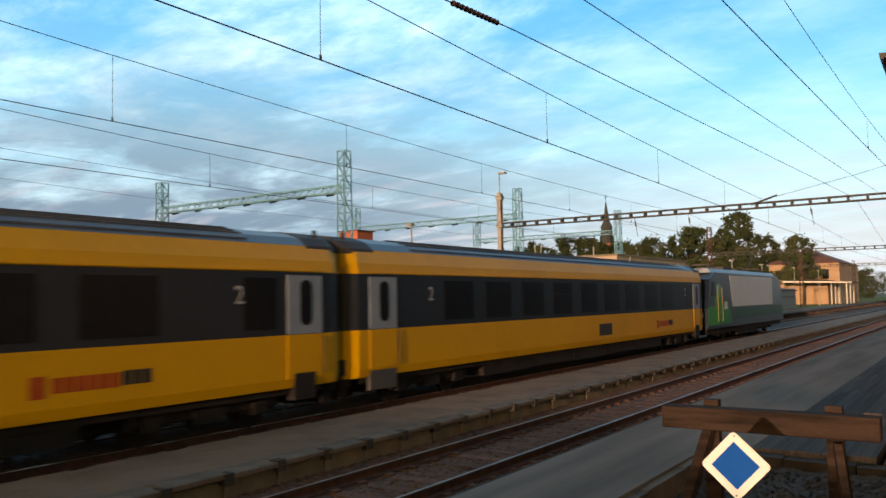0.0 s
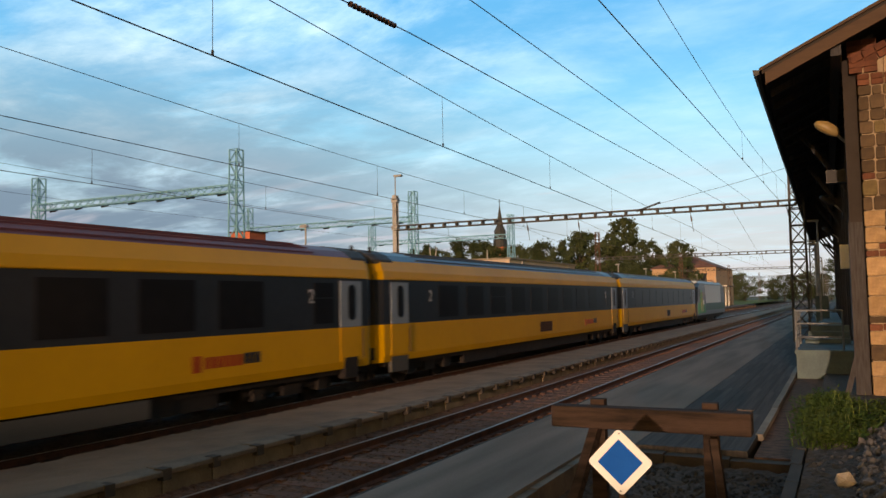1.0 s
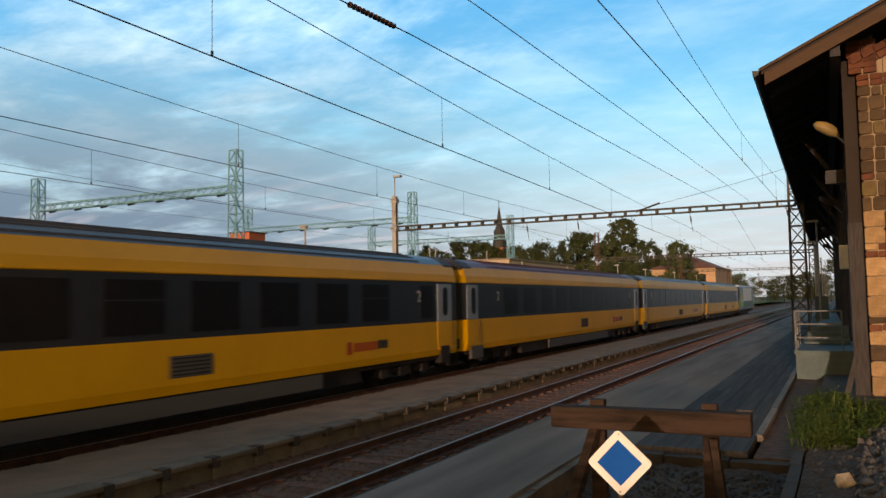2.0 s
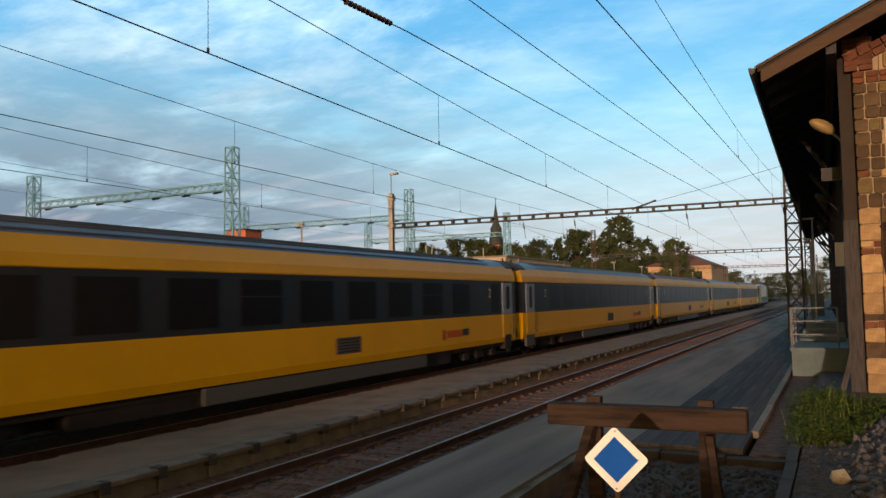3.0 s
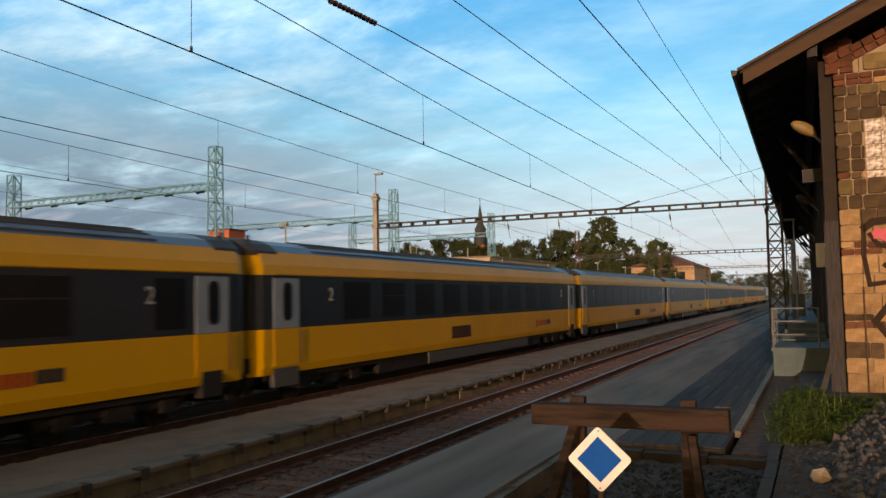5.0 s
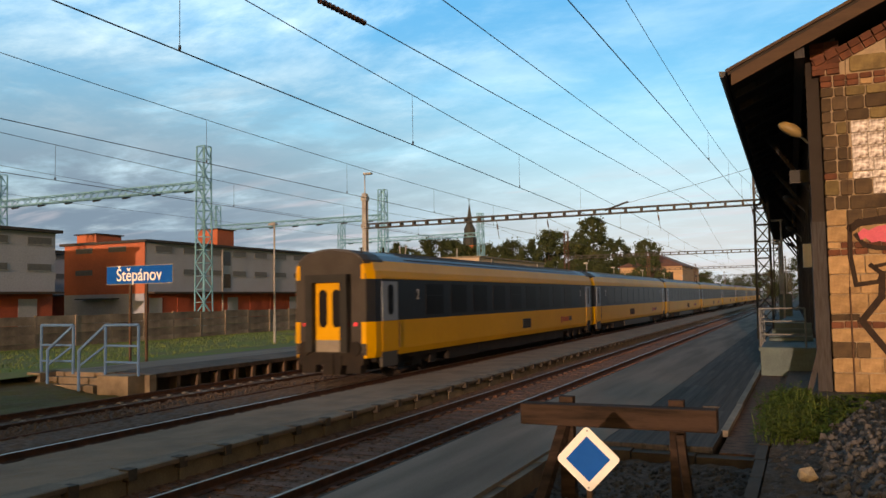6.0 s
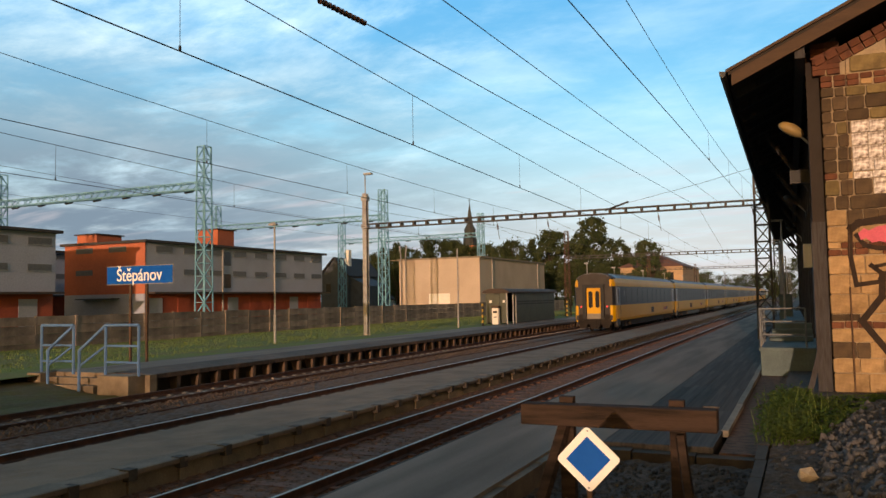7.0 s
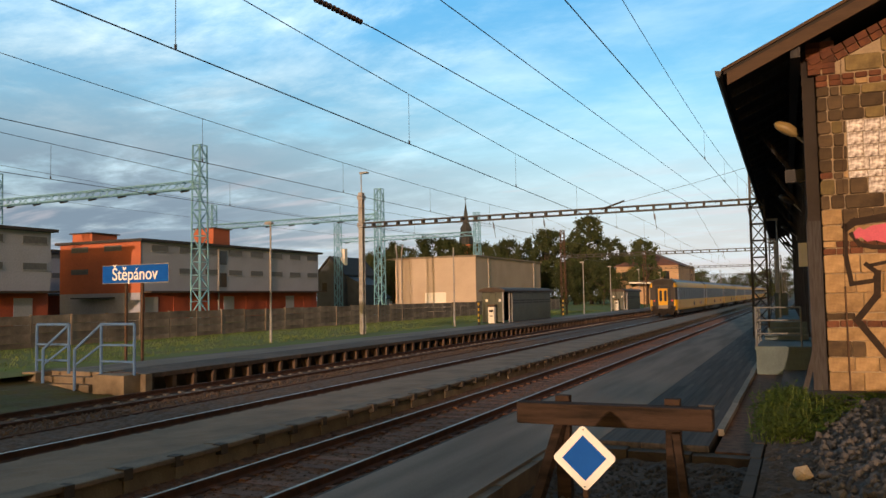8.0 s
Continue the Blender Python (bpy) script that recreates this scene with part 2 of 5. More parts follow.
# low island platform between the near tracks
island = thing("island_platform", pose(0, 0, 0), "low island platform of packed dirt with a concrete slab edge", "platform", kind="structure")
n_xs, n_ys = steps(-11.35, -9.05, 0.23), far_steps([(-20, 3, 3), (3, 45, 0.3), (45, 300, 6)])
top = sheet("island_top", n_xs, n_ys, lambda x, y: (0.19 if x > -10.9 else 0.19 - 0.55 * (-10.9 - x) / 0.45) + (rough(x, y * 0.6, 0.02) if x < -9.2 else 0), PLATFORM_TOP, "packed dirt and worn asphalt platform surface")
part("edge_wall", Shape().box(-9.0, -8.78, -20, 300, -0.45, 0.118), CONCRETE_WARM, island, "weathered beige concrete edge wall")
slab_mesh = Shape().prism([(-9.06, 0.12), (-8.65, 0.12), (-8.64, 0.14), (-8.64, 0.19), (-8.655, 0.2), (-9.06, 0.2)], "y", 0.012, 0.988).mesh("slab", EDGE_STONE)
block_mesh = Shape().box(-8.8, -8.622, -0.08, 0.08, 0.05, 0.212).mesh("bracket_block", CONCRETE_DARK)
wall_mesh = Shape().box(-8.78, -8.74, 0.02, 0.98, -0.3, 0.1).mesh("edge_panel", CONCRETE_WARM)
for i in range(120):
    y = 2.45 + i * 1.0
    for name, me in (("slab", slab_mesh), ("bracket_block", block_mesh), ("edge_panel", wall_mesh)):
        ob = part(name, me, None, island)
        ob.location = (random.uniform(-0.012, 0.012), y, random.uniform(-0.008, 0.008))

# near platform of worn asphalt, with dark boards beside the loading ramp
near = thing("near_platform", pose(0, 0, 0), "wide worn asphalt platform beside the near track", "platform", kind="structure")
part("asphalt", Shape().box(-5.3, -3.62, -8, 12.6, -0.6, 0.2).box(-5.3, -3.05, 12.6, 260, -0.6, 0.2), ASPHALT, near)
part("edge_kerb", Shape().box(-5.42, -5.3, -8, 260, -0.5, 0.17), CONCRETE_DARK, near)
board = Shape().box(-3.05 + 0.004, -3.05 + 0.334, 0, 3.99, 0.1, 0.197).mesh("board", TAR)
for j in range(38):
    for i in range(5):
        ob = part("board", board, None, near)
        ob.location = (0.335 * i, 12.75 + 4 * j + (i % 2) * 0.6 * (j > 0), random.uniform(-0.003, 0.002))
part("board_bed", Shape().box(-3.05, -1.4, 12.7, 260, -0.6, 0.09), CONCRETE_DARK, near)
for j in range(15):
    ob = part("kerb_plank", Shape().box(-1.41, -1.29, 0.01, 3.48, 0.1, 0.212), CONCRETE, near, "pale weathered kerb plank")
    ob.location = (random.uniform(-0.01, 0.01) - 0.012 * j, 14.3 + 3.5 * j, -0.004)

part("dirt_strip", Shape().box(-1.29, -0.5, 12.75, 25.0, -0.6, 0.12), BALLAST_BROWN, near, "brown dirt strip")

# sunken bay with the end of an old siding
bay = thing("sunken_bay", pose(0, 0, 0), "sunken bay of dark gravel between concrete walls", "track bay", kind="structure")
for k in range(9):
    ob = part("wall_block", Shape().box(-3.66, -3.5, 0.01, 1.49, -0.62, 0.16), EDGE_STONE, bay)
    ob.location = (random.uniform(-0.01, 0.01), -1.0 + 1.5 * k, random.uniform(-0.01, 0.01))
for k in range(3):
    ob = part("end_slab", Shape().box(0.01, 0.94, 12.45, 12.75, -0.6, 0.13), CONCRETE_DARK, bay)
    ob.location = (-3.5 + 0.95 * k, 0.02 * k, -0.02 * k)
for k in range(13):
    ob = part("kerb_stone", Shape().box(-0.72, -0.58, 0.01, 1.09, -0.6, 0.29), CONCRETE_DARK, bay, "grey kerb stone")
    ob.location = (random.uniform(-0.01, 0.01), -0.5 + 1.1 * k, random.uniform(-0.01, 0.01))
sheet("bay_gravel", steps(-3.55, -0.65, 0.07), steps(-3, 12.4, 0.08), lambda x, y: -0.13 + 0.12 * max(0, y - 11) / 1.4 + rough(x, y, 0.045), GRAVEL, "dark fine gravel on the bay's floor")


def yard(x, y):
    heap = 0.6 * math.exp(-((x - 2.6) / 1.7) ** 2 - ((y - 12.0) / 4.6) ** 2)
    return 0.27 + heap + (rough(x, y, 0.05) if y < 19 else 0)


sheet("yard", far_steps([(-0.55, 5, 0.08), (5, 40, 3)]), far_steps([(-40, 3, 4), (3, 19.5, 0.08), (19.5, 160, 6)]), yard, GRAVEL, "grey gravel yard with a heap of broken stone")

# an unseen wall added behind the camera to cast shade over the foreground
part("wall_south", Shape().box(-30, 16, -14.2, -14, -0.6, 2.45), CONCRETE)
tagged(bpy.data.objects["wall_south"], "added unseen concrete wall shading the foreground", "wall", kind="structure")

# loose stones on the heap
stone_meshes = []
for k in range(6):
    bm = bmesh.new()
    bmesh.ops.create_icosphere(bm, subdivisions=1, radius=1)
    for v in bm.verts:
        v.co *= random.uniform(0.65, 1.15)
    me = bpy.data.meshes.new("loose_stone")
    bm.to_mesh(me)
    bm.free()
    me.materials.append(STONE_LOOSE)
    stone_meshes.append(me)
heap = thing("gravel_heap", pose(0, 0, 0), "loose heap of grey broken stones on the yard", "stones", kind="stuff")
s_all = Shape()
for k in range(7500):
    x, y = random.uniform(-0.45, 3.6), random.uniform(4.5, 17.2)
    if y > 12.8 + 5.0 * max(0.0, x) + random.uniform(-0.9, 0.3) or x < 0.05 and random.random() < 0.7:
        continue
    me, r = stone_meshes[k % 6], random.choice((0.025, 0.03, 0.04, 0.05, 0.065, 0.085)) * random.uniform(0.7, 1.2) * (0.6 if x < 0.1 else 1)
    e = Euler((random.uniform(0, 6), random.uniform(0, 6), random.uniform(0, 6))).to_matrix()
    n, z = len(s_all.v), yard(x, y) + 0.2 * r
    s_all.v += [tuple(e @ Vector((v.co.x * r, v.co.y * r * 0.8, v.co.z * r * 0.65)) + Vector((x, y, z))) for v in me.vertices]
    s_all.f += [tuple(n + i for i in p.vertices) for p in me.polygons]
ob = part("stones", s_all, STONE_LOOSE, heap)


def scatter(name, count, xs, ys, sizes, height, material, label):
    """Loose stones lying over a bed, joined into one."""
    rs, sc = random.Random(len(name) + count), Shape()
    for k in range(count):
        x, y = rs.uniform(*xs), ys[0] + (ys[1] - ys[0]) * rs.random() ** 1.4
        me, r = stone_meshes[k % 6], rs.uniform(*sizes)
        e = Euler((rs.uniform(0, 6), rs.uniform(0, 6), rs.uniform(0, 6))).to_matrix()
        n, z = len(sc.v), height(x, y)
        sc.v += [tuple(e @ Vector((v.co.x * r, v.co.y * r * 0.85, v.co.z * r * 0.7)) + Vector((x, y, z))) for v in me.vertices]
        sc.f += [tuple(n + i for i in p.vertices) for p in me.polygons]
    me = bpy.data.meshes.new(name)
    me.from_pydata(sc.v, [], sc.f)
    me.materials.append(material)
    return tagged(new(name, me), label, "stones", kind="stuff")


scatter("bay_stones", 3200, (-3.45, -0.75), (5.0, 12.2), (0.018, 0.045), lambda x, y: -0.12 + 0.12 * max(0, y - 11) / 1.4, STONE_LOOSE, "dark loose stones on the bay's floor")
scatter("siding_stones", 4200, (-8.7, -5.5), (4.0, 26.0), (0.02, 0.04), lambda x, y: -0.182 + 0.07 * max(0, abs(x + 7.1) - 1.2), BALLAST_BROWN, "rust-brown ballast stones between the sleepers")
scatter("main_stones", 4200, (-15.5, -14.1), (10.0, 42.0), (0.025, 0.05), lambda x, y: far_bed(x, y) + 0.01, BALLAST, "grey-brown ballast stones between the main tracks")

boulder = stone_meshes[2].copy()
boulder.materials.clear()
boulder.materials.append(STONE_PALE)
ob = tagged(new("boulder", boulder), "pale sandstone lump lying on the gravel", "stone")
ob.matrix_basis = Matrix.LocRotScale((-0.08, 10.35, 0.36), Euler((0.4, 0.2, 1)), (0.15, 0.13, 0.13))

# grass tufts
def tuft_patch(name, count, place, height, label, material, wide=0.012):
    s = Shape()
    for k in range(count):
        x, y, z, q = place()
        a, lean = random.uniform(0, 6.28), random.uniform(0.1, 0.6)
        hgt = height * q * random.uniform(0.5, 1.2)
        dx, dy = math.cos(a), math.sin(a)
        w = wide * random.uniform(0.6, 1.4)
        n = len(s.v)
        s.v += [(x - dy * w, y + dx * w, z), (x + dy * w, y - dx * w, z), (x + dx * lean * hgt * 0.4 + dy * w * 0.7, y + dy * lean * hgt * 0.4 - dx * w * 0.7, z + hgt * 0.6),
                (x + dx * lean * hgt * 0.4 - dy * w * 0.7, y + dy * lean * hgt * 0.4 + dx * w * 0.7, z + hgt * 0.6), (x + dx * lean * hgt, y + dy * lean * hgt, z + hgt)]
        s.f += [(n, n + 1, n + 2, n + 3), (n + 3, n + 2, n + 4)]
    me = bpy.data.meshes.new(name)
    me.from_pydata(s.v, [], s.f)
    me.materials.append(material)
    return tagged(new(name, me), label, "grass", kind="stuff")


def leafy_patch(name, count, label, material):
    """Branching stems set with small folded leaves, thickest beside the kerb."""
    rnd, s = random.Random(77), Shape()
    for k in range(count):
        x, y = rnd.triangular(-0.85, 1.2, -0.5), rnd.uniform(12.9, 18.4)
        if y < 12.6 + 4.2 * max(0, x):
            continue
        z0 = yard(max(x, -0.45), y) - 0.02
        h = rnd.uniform(0.14, 0.46) * (1.25 if x < -0.3 and y < 16.5 else 0.75 if x < 0 else 0.3)
        lean, a0 = rnd.uniform(0.05, 0.45), rnd.uniform(0, 6.28)
        tip = (x + math.cos(a0) * lean * h, y + math.sin(a0) * lean * h, z0 + h)
        s.bar((x, y, z0), tip, 0.004, 4, 0.002)
        for j in range(38):
            q = rnd.uniform(0.15, 1.02)
            c = Vector((x, y, z0)).lerp(Vector(tip), q)
            a, up, ln2 = rnd.uniform(0, 6.28), rnd.uniform(-0.3, 0.8), rnd.uniform(0.045, 0.1) * (1.25 - 0.6 * q)
            d = Vector((math.cos(a), math.sin(a), up)).normalized()
            side = Vector((-math.sin(a), math.cos(a), rnd.uniform(-0.4, 0.4))) * ln2 * 0.3
            c = c + d * rnd.uniform(0.0, 0.09) * (1.2 - q)
            n = len(s.v)
            s.v += [tuple(c), tuple(c + d * ln2 * 0.5 + side), tuple(c + d * ln2), tuple(c + d * ln2 * 0.5 - side)]
            s.f += [(n, n + 1, n + 2, n + 3)]
    me = bpy.data.meshes.new(name)
    me.from_pydata(s.v, [], s.f)
    me.materials.append(material)
    return tagged(new(name, me), label, "weeds", kind="stuff")


def by_shed():
    x = random.triangular(-0.85, 2.4, -0.3)
    y = random.uniform(min(18.3, 12.7 + 4.6 * max(0, x)), 19.4)
    edge = 0.5 + 0.7 * noise.noise((x * 2, y * 2, 1)) + (0.9 * max(0, 1 - abs(x + 0.35) / 0.45) if y < 17.5 else 0)
    return x, y, yard(max(x, -0.45), y) - 0.02, max(0.15, edge)


tuft_patch("weeds_by_shed", 13000, by_shed, 0.07, "green weeds and grass at the foot of the shed", WEED, wide=0.009)



def by_kerb():
    x, y = random.triangular(-0.9, 0.3, -0.5), random.uniform(12.9, 17.5)
    return x, y, 0.2, 0.6 + 0.4 * random.random()


leafy_patch("leafy_weeds", 400, "bushy green weeds with small leaves beside the kerb", WEED)
tuft_patch("wild_stalks", 150, by_kerb, 0.6, "tall thin weeds with pale tips beside the kerb", BLADE, wide=0.006)


def far_verge():
    y = random.uniform(16, 110)
    x = random.uniform(-36.2, -24.3 - (0.6 if y > 24 else 0))
    return x, y, 0.27 + 0.02 * noise.noise((x, y, 0)), 0.6 + 0.4 * noise.noise((x * 0.5, y * 0.5, 4))


# ---- far side: grass verge, platform, fence ----
sheet("verge", steps(-130, -22.0, 2.0), far_steps([(-60, 10, 5), (10, 200, 2.5), (200, 420, 20)]),
      lambda x, y: (0.33 if x > -23.5 else 0.3 if x > -49 else 0.0) + 0.05 * noise.noise((x * 0.3, y * 0.3, 0)), GRASS, "green grass verge behind the far platform")
TRODDEN = mat("trodden_grass", (0.1, 0.095, 0.04), 0.95, second=(0.11, 0.085, 0.055), scale=1.2, amount=0.9, fine=9, bump=0.8, spec=0.1)
sheet("verge_slope", steps(-24.2, -18.3, 0.3), steps(-30, 19.2, 0.4), lambda x, y: -0.2 + 0.42 * min(1, max(0, (-19.5 - x) / 3.5)) + rough(x * 0.3, y * 0.3, 0.05), TRODDEN, "trodden grass at the platform's end")
tuft_patch("verge_grass", 26000, far_verge, 0.2, "long grass along the fence", BLADE, wide=0.018)

TRESTLE = mat("brown_concrete", (0.12, 0.078, 0.054), 0.92, second=(0.045, 0.032, 0.024), scale=3, amount=0.8, fine=20, random_amount=0.6)
plat = thing("far_platform", pose(0, 0, 0), "raised far platform on concrete trestles with an overhanging slab", "platform", kind="structure")
slab = Shape().box(-20.2, -18.15, 0.01, 1.99, 0.24, 0.38).mesh("platform_slab", TRESTLE)
post = Shape().prism([(-18.45, -0.35), (-18.25, -0.35), (-18.2, 0.26), (-18.6, 0.26)], "y", -0.075, 0.075).mesh("trestle", TRESTLE)
for i in range(90):
    ob = part("platform_slab", slab, None, plat)
    ob.location = (random.uniform(-0.015, 0.015), 18.6 + 2 * i, random.uniform(-0.006, 0.006))
for i in range(190):
    ob = part("trestle", post, None, plat)
    ob.location = (0, 18.75 + 0.95 * i, 0)
part("back_fill", Shape().box(-22.4, -20.2, 18.6, 199, -0.5, 0.37).box(-20.2, -19.2, 18.7, 199, -0.5, 0.2), ASPHALT, plat)
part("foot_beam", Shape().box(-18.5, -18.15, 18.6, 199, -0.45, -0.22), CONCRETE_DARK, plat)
part("end_block", Shape().box(-18.55, -18.1, 18.35, 18.62, -0.3, 0.37), CONCRETE_WARM, plat)

stairs = thing("platform_stairs", pose(-20.4, 18.0, -0.2), "concrete platform steps with blue tube railings", "stairs")
part("block", Shape().box(0.85, 2.1, -0.3, 0.35, -0.15, 0.58), CONCRETE_WARM, stairs)
part("side_block", Shape().box(-2.2, -1.6, -0.3, 0.6, -0.15, 0.6), CONCRETE_WARM, stairs)
for k in range(3):
    part("step", Shape().box(-1.9 + 0.2 * k - 0.3, 0.85 - (0.95 if k == 0 else 0.2), -0.55 + 0.28 * k, -0.24 + 0.28 * k + 0.05, -0.15, 0.06 + 0.2 * k), CONCRETE_WARM, stairs)
part("landing", Shape().box(-2.2, 0.6, 0.3, 1.2, -0.15, 0.6), CONCRETE_WARM, stairs)


def hoop(xs, y, label):
    a, b, c = xs
    z0, z1 = 0.55, 2.08
    root = part("railing", Shape().bar((b, y, z0), (b, y, z1), 0.045, 6), BLUE_RAIL, stairs, label)
    for p, q, r in (((c, y, z0), (c, y, z1), 0.045), ((b, y, z1), (c, y, z1), 0.045), ((b, y, 1.45), (c, y, 1.45), 0.035), ((b, y, 0.95), (c, y, 0.95), 0.035),
                    ((b, y, z1), (a, y - 0.5, z1 - 0.75), 0.045), ((a, y - 0.5, z1 - 0.75), (a, y - 0.5, 0.1), 0.045), ((b, y, 1.45), (a, y - 0.5, 0.85), 0.035)):
        part("tube", Shape().bar(p, q, r, 6), BLUE_RAIL, root)
    return root


hoop((0.2, 0.75, 2.1), 0.1, "pale blue tube railing")
hoop((-1.15, -0.62, -2.05), 0.1, "pale blue tube railing")

fence = thing("concrete_fence", pose(-36.3, 0, 0.12), "weathered panel fence of grey-brown concrete planks", "fence")
plank = Shape().prism([(-0.03, 0.0), (0.03, 0.0), (0.034, 0.02), (0.034, 0.425), (0.026, 0.447), (-0.03, 0.447)], "y", 0.06, 2.405).mesh("fence_plank", FENCE)
fpost = Shape().box(-0.06, 0.052, -0.06, 0.06, -0.1, 1.87).mesh("fence_post", FENCE)
for i in range(48):
    lift = random.uniform(-0.04, 0.03)
    part("fence_post", fpost, None, fence).location = (random.uniform(-0.02, 0.02), 9.2 + 2.465 * i, lift)
    for k in range(4):
        ob = part("fence_plank", plank, None, fence)
        ob.matrix_basis = pose(random.uniform(-0.015, 0.015), 9.2 + 2.465 * i, lift + 0.46 * k, random.uniform(-0.25, 0.25))


# ---- masts, lamps and portals ----
def portal(y, left, right, height, lattice_left, label):
    root = thing("portal_gantry", pose(0, y, 0), label, "catenary gantry", "catenary portals")
    if lattice_left:
        part("mast", lattice(Shape(), left, 0, 0.2, height + 2.9, 0.55, 0.8, 0.035, 0.7), RUSTY, root, "rust-brown lattice mast")
    else:
        s = Shape().box(left - 0.14, left + 0.14, -0.16, -0.13, 0.2, height + 2.1).box(left - 0.14, left + 0.14, 0.13, 0.16, 0.2, height + 2.1).box(left - 0.02, left + 0.02, -0.13, 0.13, 0.2, height + 2.1)
        for z in (0.0, 2.2):
            s.box(left - 0.2, left + 0.2, -0.2, 0.2, height - 0.12 + z * 0.8, height + 0.16 + z * 0.8)
        part("mast", s, GREY_STEEL, root, "grey rolled-steel mast with brown clamps")
        part("lamp", Shape().bar((left, 0, height + 2.1), (left, 0, height + 3.3), 0.04, 6).box(left - 0.05, left + 0.5, -0.12, 0.12, height + 3.28, height + 3.4), GREY_STEEL, root, "small floodlight on a pipe")
    part("mast", lattice(Shape(), right, 0, 0.0, height + 1.4, 0.75, 0.9, 0.05, 0.85), DARK_STEEL, root, "dark lattice mast")
    s = Shape()
    for dy in (-0.16, 0.16):
        s.box(left, right, dy - 0.03, dy + 0.03, height - 0.16, height - 0.09).box(left, right, dy - 0.03, dy + 0.03, height + 0.1, height + 0.17)
    xs = steps(left, right, 0.85)
    for j, x in enumerate(xs):
        s.box(x - 0.05, x + 0.05, -0.18, 0.18, height - 0.1, height + 0.11)
    part("beam", s, DARK_STEEL, root, "grey ladder beam")
    return root


portal(43.73, -25.2, -1.9, 7.15, False, "catenary portal with a steel mast and a ladder beam")
portal(85.0, -23.7, -2.4, 6.75, True, "catenary portal with rusty lattice masts")
portal(134.0, -23.5, -3.0, 6.7, True, "far catenary portal with lattice masts")
portal(195.0, -23.5, -3.6, 6.7, True, "far catenary portal with lattice masts")
portal(270.0, -23.5, -4.2, 6.7, True, "far catenary portal with lattice masts")


def blue_gantry(y, beam_z, x_left, top_left):
    root = thing("feeder_gantry", pose(-58, y, 0), "pale blue lattice gantry with two masts behind the fence", "feeder gantry", "feeder gantries")
    part("mast", lattice(Shape(), 0, 0, -0.2, 19.2, 1.3, 1.35, 0.07, 0.78), BLUE_STEEL, root)
    part("mast", lattice(Shape(), x_left, 0, -0.2, top_left, 1.3, 1.35, 0.07, 0.85), BLUE_STEEL, root)
    beam = part("beam", truss(Shape(), x_left, 0, 0, beam_z, 0.75, 0.9, 1.1, 0.06), BLUE_STEEL, root)
    for k in range(7):
        x = x_left * (k + 0.6) / 7
        part("insulator", Shape().bar((x - 0.5, 0.7, beam_z - 0.1), (x + 0.6, 0.7, beam_z - 0.02), 0.14, 6), DARK_STEEL, beam)
    return root


for y in (66.4, 106.0, 146.0):
    blue_gantry(y, 14.65, -32, 18.75)


def street_lamp(x, y, h, head):
    root = thing("platform_lamp", pose(x, y, 0.25), "slim grey platform lamp post with a flat head", "lamp post", "platform lamps")
    part("post", Shape().bar((0, 0, 0), (0, 0, 1.6), 0.075, 8).bar((0, 0, 1.6), (0, 0, h), 0.05, 8), GREY_STEEL, root)
    if head:
        part("lamp_head", Shape().prism([(-0.3, 0.0), (0.12, 0.0), (0.16, 0.07), (0.05, 0.16), (-0.24, 0.13), (-0.34, 0.06)], "y", -0.11, 0.11), GREY_STEEL, root).location = (0, 0, h)
    return root


for x, y, h, head in ((-25.55, 34.7, 6.3, True), (-23.75, 54.9, 6.0, False), (-22.4, 88.6, 5.9, True), (-22.35, 102.4, 5.8, True), (-22.3, 122.0, 5.9, True), (-22.3, 142.0, 5.9, True), (-22.3, 165.0, 5.9, True)):
    street_lamp(x, y, h, head)
tall = thing("platform_lamp", pose(-26.4, 17.8, 0.2), "short brown post with a small lamp", "lamp post", "platform lamps")
part("post", Shape().box(-0.06, 0.06, -0.06, 0.06, 0, 3.0), RUSTY, tall)
part("lamp_head", Shape().box(0.06, 0.26, -0.1, 0.1, 2.65, 2.95), GREY_STEEL, tall)


def striped_post(x, y):
    root = thing("marker_post", pose(x, y, 0.3), "black and yellow striped marker post", "post", "marker posts")
    for k in range(8):
        part("band", Shape().box(-0.07, 0.07, -0.07, 0.07, 0.22 * k, 0.22 * k + 0.22), YELLOW_MARK if k % 2 else BLACK, root)


for x, y in ((-23.5, 59.2), (-22.3, 79.6)):
    striped_post(x, y)

# station name board
board_sign = thing("station_sign", pose(-23.2, 22.97, 0.3), "blue station name board with white letters on two posts", "sign")
part("panel", Shape().box(-1.66, 1.66, -0.03, 0.03, 3.0, 3.66), SIGN_BLUE, board_sign)
part("panel_rim", Shape().box(-1.69, 1.69, -0.02, 0.02, 2.97, 2.995).box(-1.69, 1.69, -0.02, 0.02, 3.665, 3.69).box(1.665, 1.69, -0.02, 0.02, 2.97, 3.69), GREY_STEEL, board_sign)
for x in (-0.53, 0.3):
    part("post", Shape().box(x - 0.04, x + 0.04, 0.04, 0.12, -0.2, 3.6), RUSTY, board_sign, "thin brown post")


def writing(text, size, m, material, name, parent, align="CENTER"):
    c = bpy.data.curves.new(name, "FONT")
    c.body, c.size, c.align_x, c.align_y, c.extrude, c.offset = text, size, align, "CENTER", 0.004, size * 0.006
    ob = new(name, c)
    deps = bpy.context.evaluated_depsgraph_get()
    me = bpy.data.meshes.new_from_object(ob.evaluated_get(deps))
    bpy.data.objects.remove(ob)
    me.materials.clear()
    me.materials.append(material)
    out = new(name, me)
    out.parent, out.matrix_basis = parent, m
    return out


